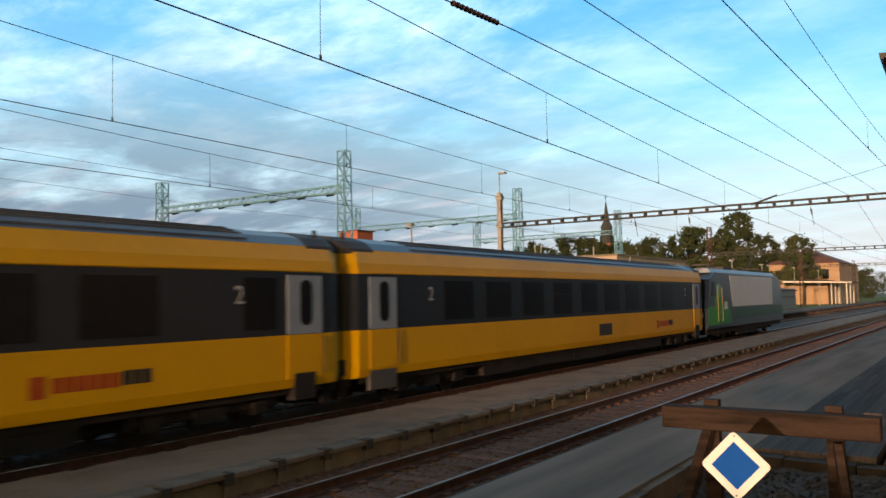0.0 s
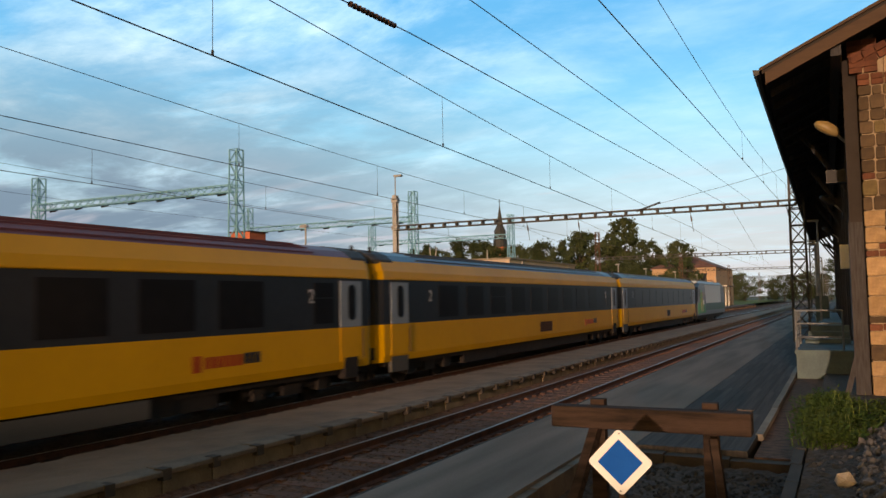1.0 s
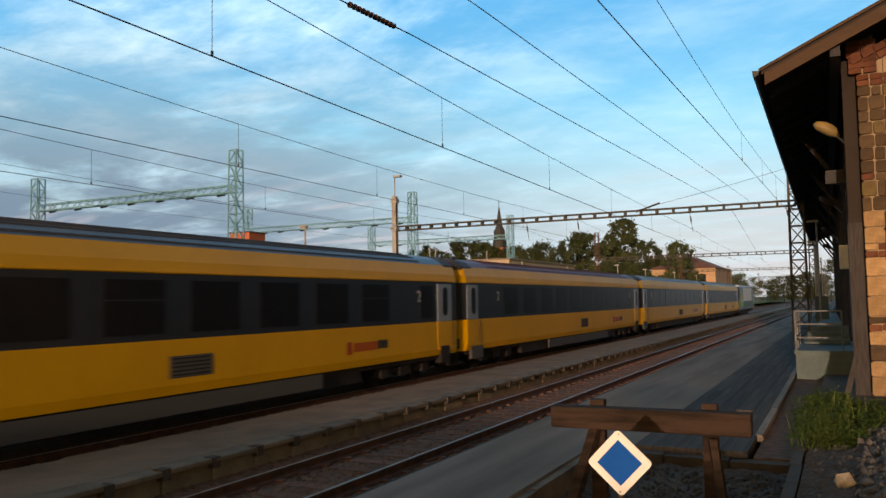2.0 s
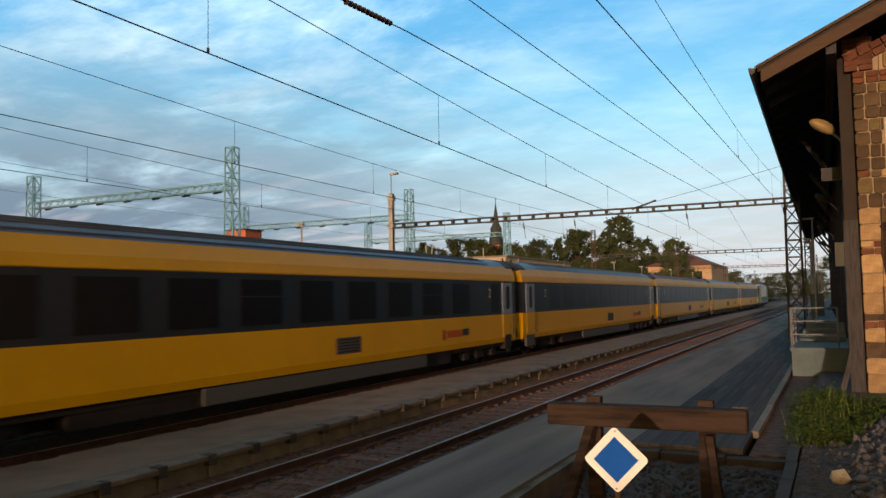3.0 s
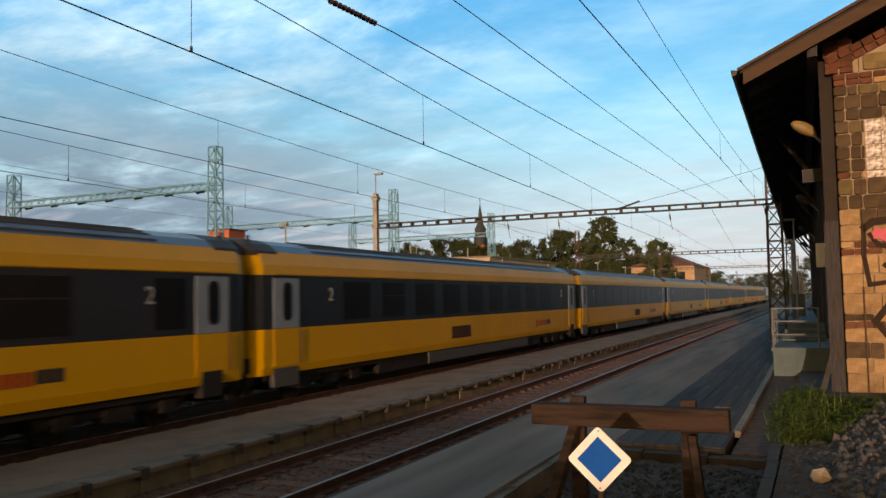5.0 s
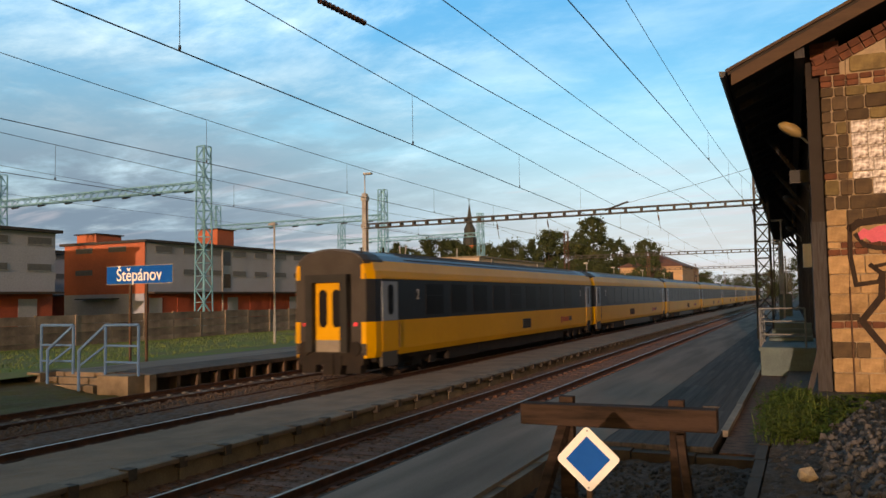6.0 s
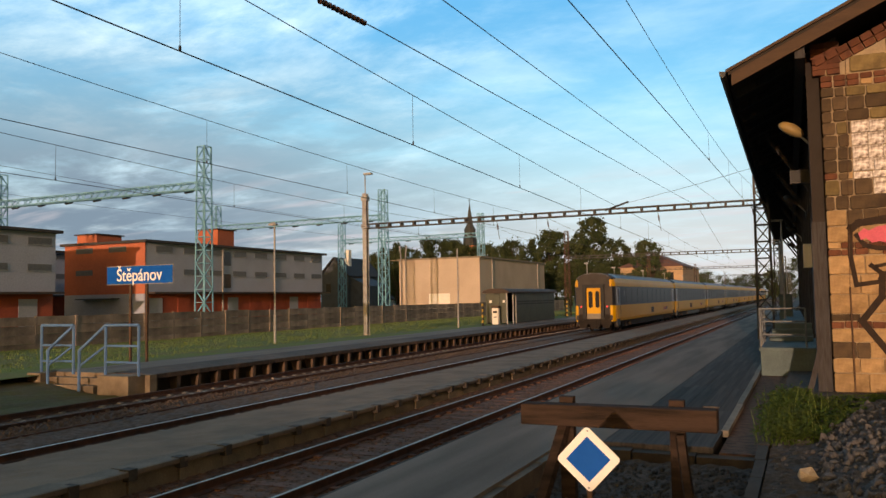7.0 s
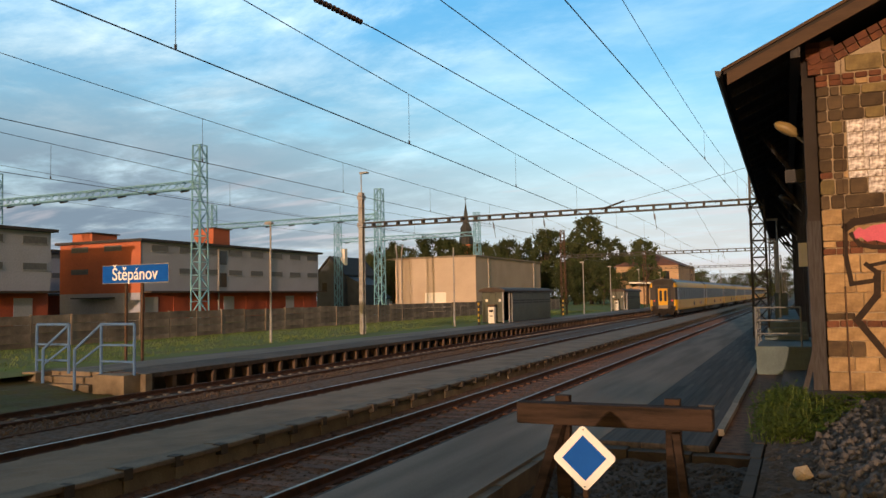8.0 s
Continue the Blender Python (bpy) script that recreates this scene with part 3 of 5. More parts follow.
# the accent over the third letter
part("accent", Shape().prism([(-0.625, 3.6), (-0.55, 3.48), (-0.484, 3.48), (-0.409, 3.6), (-0.475, 3.6), (-0.517, 3.54), (-0.559, 3.6)], "y", -0.04, -0.031), SIGN_WHITE, board_sign)
writing("Štepánov", 0.68, pose(0.0, -0.036, 3.31, 90, 0, 0) @ Matrix.Diagonal((0.92, 1, 1, 1)), SIGN_WHITE, "lettering", board_sign)


# waiting shelters
GLASS_GREEN = mat("sheet_metal_green", (0.085, 0.095, 0.075), 0.4, 0.1, second=(0.055, 0.062, 0.05), scale=1.5, amount=0.6)
ROOF_BROWN = mat("roof_brown", (0.075, 0.055, 0.045), 0.8)


def shelter(x, y, length):
    root = thing("waiting_shelter", pose(x, y, 0.38), "grey-green sheet metal waiting shelter with a curved roof", "shelter", "waiting shelters")
    part("back_wall", Shape().box(-1.9, -1.84, 0, length, 0, 2.5), GLASS_GREEN, root)
    for k in range(3):
        part("end_panel", Shape().box(-1.83 + 0.56 * k, -1.29 + 0.56 * k, 0.0, 0.05, 0.08, 2.5), GLASS_GREEN, root)
    part("end_wall", Shape().box(-1.84, -0.1, length - 0.06, length, 0, 2.5), GLASS_GREEN, root)
    n = 6
    for k in range(n):
        y0, y1 = 2.2 + (length - 2.2) * k / n, 2.2 + (length - 2.2) * (k + 1) / n
        pane = part("front_panel", Shape().box(-0.1, -0.05, y0 + 0.02, y1 - 0.02, 0.06, 2.5), GLASS_GREEN, root)
        part("notice", Shape().box(-0.05, -0.04, y0 + 0.12, y1 - 0.12, 1.72, 1.84).box(-0.05, -0.04, y0 + 0.12, y1 - 0.12, 1.52, 1.64), DARK_STEEL, pane, "dark printed strip")
    part("kick_board", Shape().box(-0.12, -0.03, 2.2, length, 0, 0.055), DARK_STEEL, root)
    for yy in (0.0, 1.5, 2.15):
        part("post", Shape().box(-0.13, -0.03, yy - 0.05, yy + 0.05, 0, 2.5), GREY_STEEL, root)
    for xx in (-1.5, -0.35):
        part("sticker", Shape().box(xx - 0.1, xx + 0.1, -0.008, 0.0, 1.72, 1.92), WHITE, root, "small pale notice")
    part("bench", Shape().box(-1.8, -1.4, 0.6, length - 0.6, 0.42, 0.48), RUSTY, root)
    pts = [(-2.1, 2.5), (-2.1, 2.58)] + [(-0.95 + 1.15 * math.sin(a), 2.56 + 0.32 * math.cos(a)) for a in [radians(-80 + 20 * k) for k in range(9)]] + [(0.2, 2.58), (0.2, 2.5)]
    part("roof", Shape().prism(pts, "y", -0.35, length + 0.35), ROOF_BROWN, root, "dark curved roof")
    return root


shelter(-22.0, 61.0, 13.2)
shelter(-22.0, 109.3, 11.5)


def machine(x, y):
    root = thing("ticket_machine", pose(x, y, 0.38), "cream ticket machine on the platform", "ticket machine", "ticket machines")
    part("cabinet", Shape().box(-0.26, 0.26, -0.2, 0.2, 0, 1.3), WHITE, root)
    part("display", Shape().box(-0.17, 0.17, -0.215, -0.2, 0.9, 1.08), BLACK, root)
    part("slot", Shape().box(-0.12, 0.12, -0.212, -0.2, 0.55, 0.62), DARK_STEEL, root)
    part("hood", Shape().box(-0.32, 0.32, -0.26, 0.22, 1.38, 1.5), RUSTY, root, "brown hood")
    part("neck", Shape().box(-0.2, 0.2, -0.15, 0.15, 1.3, 1.38), DARK_STEEL, root)


machine(-22.75, 60.2)
machine(-22.75, 107.6)

# ---- buildings beyond the fence ----
GREY_WALL = mat("grey_render", (0.37, 0.4, 0.48), 0.85, second=(0.32, 0.34, 0.4), scale=0.3, amount=0.8, fine=6)
ORANGE_WALL = mat("orange_render", (0.52, 0.155, 0.085), 0.85, second=(0.4, 0.125, 0.075), scale=0.3, amount=0.8, fine=6)
RED_WALL = mat("red_render", (0.45, 0.1, 0.055), 0.85, second=(0.26, 0.06, 0.04), scale=0.4, amount=0.8, fine=6)
BEIGE_WALL = mat("beige_render", (0.5, 0.42, 0.34), 0.85, second=(0.42, 0.34, 0.27), scale=0.25, amount=0.8, fine=6)
ROOF_DARK = mat("bitumen_roof", (0.06, 0.055, 0.055), 0.85)
WINDOW = mat("window_glass", (0.03, 0.035, 0.04), 0.12, bump=0)
WINDOW_GREY = mat("louvre_grey", (0.14, 0.145, 0.15), 0.4)


def warehouse(x, y0, y1, depth, height, label, stair_tower, offsets):
    root = thing("warehouse", pose(x, y0, 0), label, "warehouse", "warehouses")
    L = y1 - y0
    wall = part("wall", Shape().box(-depth, 0, 0, L, 3.9, height - 0.35), GREY_WALL, root, "grey rendered upper wall")
    part("base_wall", Shape().box(-depth + 0.02, -0.35, 0.02, L - 0.02, 0, 3.9), RED_WALL, root, "red rendered lower wall")
    part("end_wall", Shape().box(-depth - 0.02, 0.04, -0.12, 0, 0 if not stair_tower else 3.9, height - 0.35), ORANGE_WALL, root, "orange rendered end wall")
    if stair_tower:
        part("end_base", Shape().box(-depth, 0.0, -0.1, 0, 0, 3.9), GREY_WALL, root)
    part("roof", Shape().box(-depth - 0.5, 0.7, -0.6, L + 0.5, height - 0.35, height), ROOF_DARK, root, "dark flat roof with an overhang")
    part("canopy", Shape().box(-0.35, 1.6, 0.2, L, 3.85, 4.1), ROOF_BROWN, root, "dark loading canopy")
    n = int(L / 5.3)
    for k in range(n):
        y = (k + 0.35) * L / n
        for z, h in ((6.55, 0.75), (9.55, 0.8)):
            w = part("window", Shape().box(0.0, 0.05, y, y + 3.1, z, z + h), WINDOW_GREY, root)
            part("sill", Shape().box(0.0, 0.12, y - 0.1, y + 3.2, z - 0.12, z), GREY_STEEL, w)
    for k in range(n):
        y = (k + 0.2) * L / n
        part("gate", Shape().box(-0.35, -0.3, y, y + 2.4, 0.2, 3.3), RED_WALL if k % 3 else GREY_WALL, root)
    for y in (L * 0.36, L * 0.66):
        part("downpipe", Shape().bar((0.12, y, 0.5), (0.12, y, height - 0.4), 0.13, 6), GREY_STEEL, root)
    for z, h in ((4.7, 2.1), (8.1, 2.1)):
        part("stair_window", Shape().box(0.0, 0.06, L * 0.37, L * 0.37 + 1.5, z, z + h), WINDOW, root)
    for k in range(2):
        for z in (6.55, 9.6):
            part("window", Shape().box(-depth + 2.2 + 6.2 * k, -depth + 5.4 + 6.2 * k, -0.16, -0.12, z, z + 0.75), WINDOW_GREY, root)
    part("canopy", Shape().box(-depth * 0.75, -depth * 0.3, -1.6, -0.12, 3.2, 3.35), ROOF_DARK, root)
    for a, b, c, d, h in offsets:
        part("roof_house", Shape().box(a, b, c, d, height, height + h), ORANGE_WALL, root, "orange roof house")
        part("roof_cap", Shape().box(a - 0.3, b + 0.3, c - 0.3, d + 0.3, height + h, height + h + 0.15), ROOF_BROWN, root)
    return root


warehouse(-80, 80.2, 122.9, 14.9, 11.1, "long grey and orange warehouse with a loading canopy", True, ((-14.4, -10.6, 1.5, 6, 1.3), (-9.2, -5.2, 20.5, 24.5, 3.1)))
warehouse(-80, 10.0, 66.2, 14.9, 11.3, "long grey warehouse with a red base and loading canopy", False, ())
warehouse(-103, 60.0, 95.0, 12.0, 10.8, "grey warehouse standing behind the others", False, ())

sub = thing("substation", pose(-52, 130, 0), "beige windowless substation block with a pale gate", "building")
part("wall", Shape().box(-15.9, 0, 0, 38, 0, 9.6), BEIGE_WALL, sub, "beige rendered wall with faint vertical joints")
part("roof", Shape().box(-16.2, 0.3, -0.3, 38.3, 9.6, 9.9), CONCRETE, sub)
part("gate", Shape().box(-9.9, -5.8, -0.08, 0, 0.1, 3.45), WHITE, sub, "cream roller gate")
for x in (-13.2, -8.8, -4.2):
    part("pilaster", Shape().box(x - 0.3, x + 0.3, -0.07, 0, 0, 9.6), BEIGE_WALL, sub)
for y in (6.0, 33):
    part("downpipe", Shape().bar((0.1, y, 0), (0.1, y, 9.6), 0.12, 6), GREY_STEEL, sub)
for k in range(2):
    x = -15.3 + 0.95 * k
    part("cable_pole", Shape().bar((x, -0.5, 0), (x, -0.5, 10.4), 0.09, 6).bar((x, -0.5, 10.4), (x + 0.25 * (2 * k - 1), -0.5, 12.3), 0.11, 6, 0.13), GREY_STEEL, sub, "pale cable pole with an insulator")
part("roof_ledge", Shape().box(-17.6, -16.2, -0.3, 6, 9.62, 9.75), CONCRETE, sub)

# grey house wall with the gable's shade put into its colour
SHADED_GREY = mat("shaded_grey_wall", (0.085, 0.1, 0.125), 0.85, second=(0.06, 0.068, 0.08), scale=0.7, amount=0.8, fine=6)
house = thing("house", pose(-91, 150, 0), "grey house with a steep dark roof beyond the fence", "house")
part("wall", Shape().prism([(-7, 0), (0, 0), (0, 8), (-3.5, 11.6), (-7, 8)], "y", 0, 14), SHADED_GREY, house)
part("shed_wing", Shape().prism([(0, 0), (4.5, 0), (4.5, 5.6), (0, 7.6)], "y", 1, 10), SHADED_GREY, house, "low grey wing")
part("roof", Shape().prism([(-7.5, 7.6), (-3.5, 11.7), (0.5, 7.6), (0.5, 7.9), (-3.5, 12.1), (-7.5, 7.9)], "y", -0.5, 14.5), ROOF_DARK, house)
for k in range(2):
    part("window", Shape().box(-5.6 + 3.0 * k, -4.4 + 3.0 * k, -0.06, 0, 4.3, 6.2), WINDOW, house)
part("chimney", Shape().box(-2.6, -1.6, 3, 4.2, 9.5, 13.8), WHITE, house)
house = thing("house", pose(-96, 160, 0), "small pale house with a white gable", "house")
part("wall", Shape().prism([(0, 0), (6, 0), (6, 2.6), (3, 5), (0, 2.6)], "y", 0, 9), GREY_WALL, house)
part("roof", Shape().prism([(-0.4, 2.4), (3, 5.1), (6.4, 2.4), (6.4, 2.7), (3, 5.4), (-0.4, 2.7)], "y", -0.3, 9.3), ROOF_DARK, house)
part("gable_trim", Shape().prism([(-0.4, 2.3), (3, 5.0), (6.4, 2.3), (6.4, 2.65), (3, 5.35), (-0.4, 2.65)], "y", -0.5, -0.32), WHITE, house)

# church
BRICK_RED = mat("church_brick", (0.4, 0.13, 0.07), 0.9, second=(0.28, 0.1, 0.06), scale=0.6, amount=0.7, fine=8)
SLATE = mat("slate", (0.055, 0.06, 0.06), 0.75)
church = thing("church", pose(-107.4, 260, 0), "red brick church tower with a dark pointed spire", "church")
part("tower", Shape().box(-2.1, 2.1, -2.1, 2.1, 0, 21), BRICK_RED, church)
part("belfry", Shape().bar((0, 0, 21), (0, 0, 26.5), 2.15, 8, 1.95), SLATE, church, "dark belfry")
part("spire", Shape().bar((0, 0, 26.5), (0, 0, 28.6), 2.2, 8, 1.15).bar((0, 0, 28.6), (0, 0, 36.2), 1.15, 8, 0.05), SLATE, church, "dark slate spire")
part("cross", Shape().bar((0, 0, 36), (0, 0, 38), 0.1).bar((-0.6, 0, 37.2), (0.6, 0, 37.2), 0.1), SLATE, church)
for a in range(4):
    c, s = ((-1.7, -1.7), (1.7, -1.7), (1.7, 1.7), (-1.7, 1.7))[a]
    part("corner_spire", Shape().bar((c, s, 21), (c, s, 24.6), 0.4, 6, 0.04), SLATE, church)
    part("window", Shape().box(-0.5, 0.5, -2.16, -2.1, 15.5 - a * 3.4, 17.8 - a * 3.4), WINDOW, church)
part("nave", Shape().prism([(-5, 0), (5, 0), (5, 11), (0, 18), (-5, 11)], "y", 2.1, 28), BRICK_RED, church)

# station house behind the trees
OCHRE = mat("ochre_render", (0.5, 0.34, 0.21), 0.85, second=(0.4, 0.27, 0.17), scale=0.5, amount=0.7, fine=8)
TILE = mat("roof_tile", (0.2, 0.085, 0.05), 0.85, second=(0.12, 0.06, 0.04), scale=1, amount=0.7)
house = thing("station_house", pose(-31.0, 185, 0), "ochre station house with a hipped tile roof", "station house")
part("wall", Shape().box(-8, 6.0, 0, 30, 0, 8.9), OCHRE, house)
n = Shape()
n.v = [(-8.6, -0.6, 8.9), (6.5, -0.6, 8.9), (6.5, 30.6, 8.9), (-8.6, 30.6, 8.9), (-1.0, 6, 12.2), (-1.0, 24, 12.2)]
n.f = [(0, 1, 4), (1, 2, 5, 4), (2, 3, 5), (3, 0, 4, 5), (3, 2, 1, 0)]
part("roof", n, TILE, house, "brown hipped roof")
for k in range(4):
    for z in (1.8, 5.6):
        part("window", Shape().box(-6.6 + 3.1 * k, -5.3 + 3.1 * k, -0.06, 0, z, z + 2), WINDOW, house)
part("canopy", Shape().prism([(-2.0, 4.75), (10.2, 4.4), (10.2, 4.6), (3.0, 5.35), (-2.0, 5.1)], "y", -16, -2), ROOF_BROWN, house, "platform canopy")
part("canopy_edge", Shape().prism([(-2.0, 4.76), (10.2, 4.41), (10.2, 4.62), (-2.0, 5.05)], "y", -16.12, -16.0), WHITE, house, "pale canopy edge board")
part("low_wing", Shape().box(-4, 5.0, -9, -0.02, 0, 4.5), OCHRE, house, "single-storey ochre wing")
for k in range(6):
    part("canopy_post", Shape().bar((9.2 - 3 * (k % 2), -15.4 + 2.4 * k, 0.1), (9.2 - 3 * (k % 2), -15.4 + 2.4 * k, 4.5), 0.13, 6), WHITE, house)

# ---- trees ----
BARK = mat("bark", (0.07, 0.055, 0.04), 0.95)
LEAF = mat("leaves", (0.038, 0.058, 0.024), 0.8, spec=0.1, second=(0.07, 0.08, 0.038), scale=0.5, amount=0.95, fine=3, bump=0, random_amount=0.35)


def tree(x, y, height, spread, low, count, seed, label="broad green tree at the railway's edge", tall=1.0):
    rnd = random.Random(seed)
    root = thing("tree", pose(x, y, -0.1), label, "tree", "trees beyond the platform")
    s = Shape().bar((0, 0, 0), (0.2, 0, height * 0.5), height * 0.022, 7, height * 0.014)
    limbs = []
    for k in range(9):
        a, z = rnd.uniform(0, 6.28), height * rnd.uniform(0.25, 0.6)
        tip = (math.cos(a) * spread * rnd.uniform(0.3, 0.75), math.sin(a) * spread * rnd.uniform(0.3, 0.75), z + height * rnd.uniform(0.12, 0.32))
        s.bar((0.1, 0, z), tip, height * 0.009, 5, height * 0.003)
        limbs.append(tip)
    part("trunk", s, BARK, root)
    v, f = [], []
    clumps = []
    lobes = [(rnd.uniform(0, 6.28), rnd.uniform(0.62, 1.2)) for k in range(5)]
    for k in range(90):
        a, q = rnd.uniform(0, 6.28), rnd.uniform(0.2, 1) ** 0.6
        if k % 3:
            a, q = lobes[k % 5][0] + rnd.gauss(0, 0.35), q * lobes[k % 5][1]
        z = low + (height - low) * rnd.uniform(0.08, 0.97)
        w = math.sqrt(max(0.04, 1 - (2 * (z - low) / (height - low) - 0.9) ** 2 / 1.3))
        clumps.append((math.cos(a) * spread * q * w * 0.95, math.sin(a) * spread * q * w * 0.95, z, spread * rnd.uniform(0.08, 0.2)))
    for k in range(int(count * 2.3)):
        cx, cy, cz, cr = clumps[k % 90]
        d = Vector((rnd.gauss(0, 1), rnd.gauss(0, 1), rnd.gauss(0, 0.8))).normalized() * cr * abs(rnd.gauss(0.75, 0.42))
        p, size = Vector((cx, cy, cz)) + d, height * rnd.uniform(0.006, 0.0135)
        e = Euler((rnd.uniform(0, 6.28), rnd.uniform(0, 6.28), rnd.uniform(0, 6.28))).to_matrix()
        n = len(v)
        v += [tuple(p + e @ Vector(c) * size) for c in ((-1, -0.5, 0), (1, -0.6, 0.2), (0.9, 0.7, -0.2), (-0.8, 0.6, 0.15))]
        f.append((n, n + 1, n + 2, n + 3))
    me = bpy.data.meshes.new("crown")
    me.from_pydata(v, [], f)
    me.materials.append(LEAF)
    part("crown", me, LEAF, root)
    return root


for k, (x, y, h, s, low, c) in enumerate((
        (-104, 200, 17.5, 7, 3, 5200), (-95, 204, 19.5, 8, 3, 5200), (-86, 198, 18.0, 7, 3, 5200), (-118, 215, 16, 8, 2, 4000),
        (-76, 205, 16.8, 7, 2, 5200), (-69, 200, 17.6, 7, 2, 5200), (-64, 194, 16.0, 5, 2, 4200), (-59.5, 196, 20.0, 6.5, 3, 6000),
        (-48.5, 200, 22.6, 5.6, 4, 3600), (-54, 206, 18, 6, 2, 5000), (-43, 198, 16.8, 4.8, 2, 4600), (-40, 205, 14, 5, 2, 4000), (-30.2, 174, 14.2, 4.2, 4.5, 5200), (-35.5, 176, 7.5, 4, 0.3, 3600), (-40.5, 178, 9.5, 4, 1, 3000), (-111, 186, 12.5, 6, 0.5, 4500), (-104.5, 188, 15, 6, 0.5, 5200), (-98, 186, 13, 5.5, 0.5, 4500), (-118, 190, 12, 6, 0.5, 4000), (-90, 192, 12, 7, 0.5, 4500), (-80, 194, 13, 7, 0.5, 4500), (-72, 192, 12, 7, 0.5, 4500),
        (-46, 188, 11, 7, 0.3, 5200), (-51, 186, 10, 6, 0.3, 4200), (-61, 188, 11, 6, 0.3, 4200), (-56, 190, 9, 6, 0.5, 4200), (-66, 190, 9, 7, 0.5, 4200), (-38, 190, 7, 4, 0.5, 2600),
        (-88, 300, 14, 9, 1, 2500), (-20, 330, 10, 8, 0.5, 7000), (-10, 360, 12, 9, 0.5, 7000), (-34, 330, 11, 8, 0.5, 7000), (2, 330, 17, 9, 2, 3500), (-48, 320, 12, 9, 1, 2500), (14, 260, 15, 8, 2, 3000), (8, 210, 12, 5, 2, 3000), (-27, 345, 9, 9, 0.3, 7000), (-14, 340, 10, 8, 0.3, 7000), (-42, 340, 11, 9, 0.3, 7000), (-4, 345, 9, 9, 0.3, 7000), (-110, 205, 19, 6, 1, 5000), (-91, 206, 19, 6, 1, 5000), (-81, 206, 17.5, 6, 1, 5000), (-73, 196, 14, 6, 0.3, 4600), (-52, 196, 17, 5, 1, 4600), (-45, 194, 14, 5, 0.3, 4600))):
    tree(x, y, h, s, low, c, 40 + k)


# ---- overhead wires ----
def wire_run(name, x, contact, carrier, sag, first_drop, label):
    """contact and carrier: heights at the support behind the camera and at the first portal."""
    root = thing(name, pose(0, 0, 0), label, "overhead line", "overhead lines")
    s, c, drops = Shape(), Shape(), []
    spans = [-12.0, 43.7, 85, 134, 195, 270, 400]
    for k, (a, b) in enumerate(zip(spans, spans[1:])):
        c0, c1 = (contact[0], contact[1]) if k == 0 else (contact[1], contact[1])
        m0, m1 = (carrier[0], carrier[1]) if k == 0 else (carrier[1], carrier[1])
        def top(y):
            u = (y - a) / (b - a)
            return m0 + (m1 - m0) * u - sag * 4 * u * (1 - u)
        def low(y):
            return c0 + (c1 - c0) * (y - a) / (b - a)
        ys = steps(a, b, 4.0)
        for p, q in zip(ys, ys[1:]):
            s.bar((x, p, top(p)), (x, q, top(q)), 0.006 if x > -6 else 0.008)
        c.bar((x, a, c0), (x, b, c1), 0.0075 if x > -6 else 0.0098)
        y = first_drop
        while y < min(b, 130):
            if y > a:
                drops.append((y, low(y), top(y)))
            y += 6.6
    part("carrier_wire", s, WIRE, root)
    part("contact_wire", c, WIRE, root)
    for y, z0, z1 in drops:
        part("dropper", Shape().bar((x, y, z0), (x, y, z1), 0.0045).bar((x, y, z0), (x, y, z0 + 0.07), 0.018), WIRE, root)
    return root


wire_run("overhead_line", -7.1, (5.95, 5.25), (7.75, 6.2), 0.38, 7.68, "catenary wires over the near track")
wire_run("overhead_line", -13.28, (5.97, 5.9), (8.2, 7.0), 0.6, 2.1, "catenary wires over the main track")
wire_run("overhead_line", -16.35, (5.54, 5.5), (7.75, 6.6), 0.85, 0.3, "catenary wires over the far track")
wire_run("overhead_line", -2.35, (5.36, 6.84), (8.2, 8.1), 1.1, 23.6, "catenary wires over the old siding")
extra = thing("anchor_wires", pose(0, 0, 0), "anchored wires with a brown string insulator", "overhead line", "overhead lines")
part("wire", Shape().bar((-4.7, 4, 5.6), (-4.7, 8.6, 5.86), 0.008).bar((-4.7, 8.6, 5.86), (-4.7, 38.3, 6.76), 0.0075).bar((-4.7, 38.3, 6.76), (-4.9, 43.7, 6.9), 0.0075).bar((-4.9, 43.7, 6.9), (-7.1, 85, 6.2), 0.008), WIRE, extra)
part("wire", Shape().bar((-3.8, 2, 5.72), (-3.8, 8.55, 6.07), 0.0065).bar((-3.8, 8.55, 6.07), (-3.8, 14.1, 6.24), 0.0065).bar((-3.8, 14.1, 6.24), (-3.8, 39.7, 7.03), 0.0065).bar((-3.8, 39.7, 7.03), (-3.8, 43.7, 7.1), 0.0065), WIRE, extra)
s = Shape()
rings = [(7.2 + 0.022 * k, 0.036 if k % 4 in (1, 2) else 0.018) for k in range(46)]
for y, r in rings:
    z = 5.6 + 0.26 * (y - 4) / 4.6
    s.v += [(-4.7 + r * math.cos(a), y, z + r * math.sin(a)) for a in [radians(45 * q) for q in range(8)]]
for k in range(len(rings) - 1):
    s.f += [(8 * k + i, 8 * k + (i + 1) % 8, 8 * k + 8 + (i + 1) % 8, 8 * k + 8 + i) for i in range(8)]
part("string_insulator", s, INSULATOR, extra, "brown string insulator")
part("cross_wire", Shape().bar((-9.8, 43.5, 7.3), (-4.9, 43.5, 8.3), 0.012).bar((-4.9, 43.5, 8.3), (-1.9, 43.5, 9.0), 0.012).bar((-9.9, 43.5, 7.2), (-8.6, 43.5, 7.6), 0.05, 6), WIRE, extra)
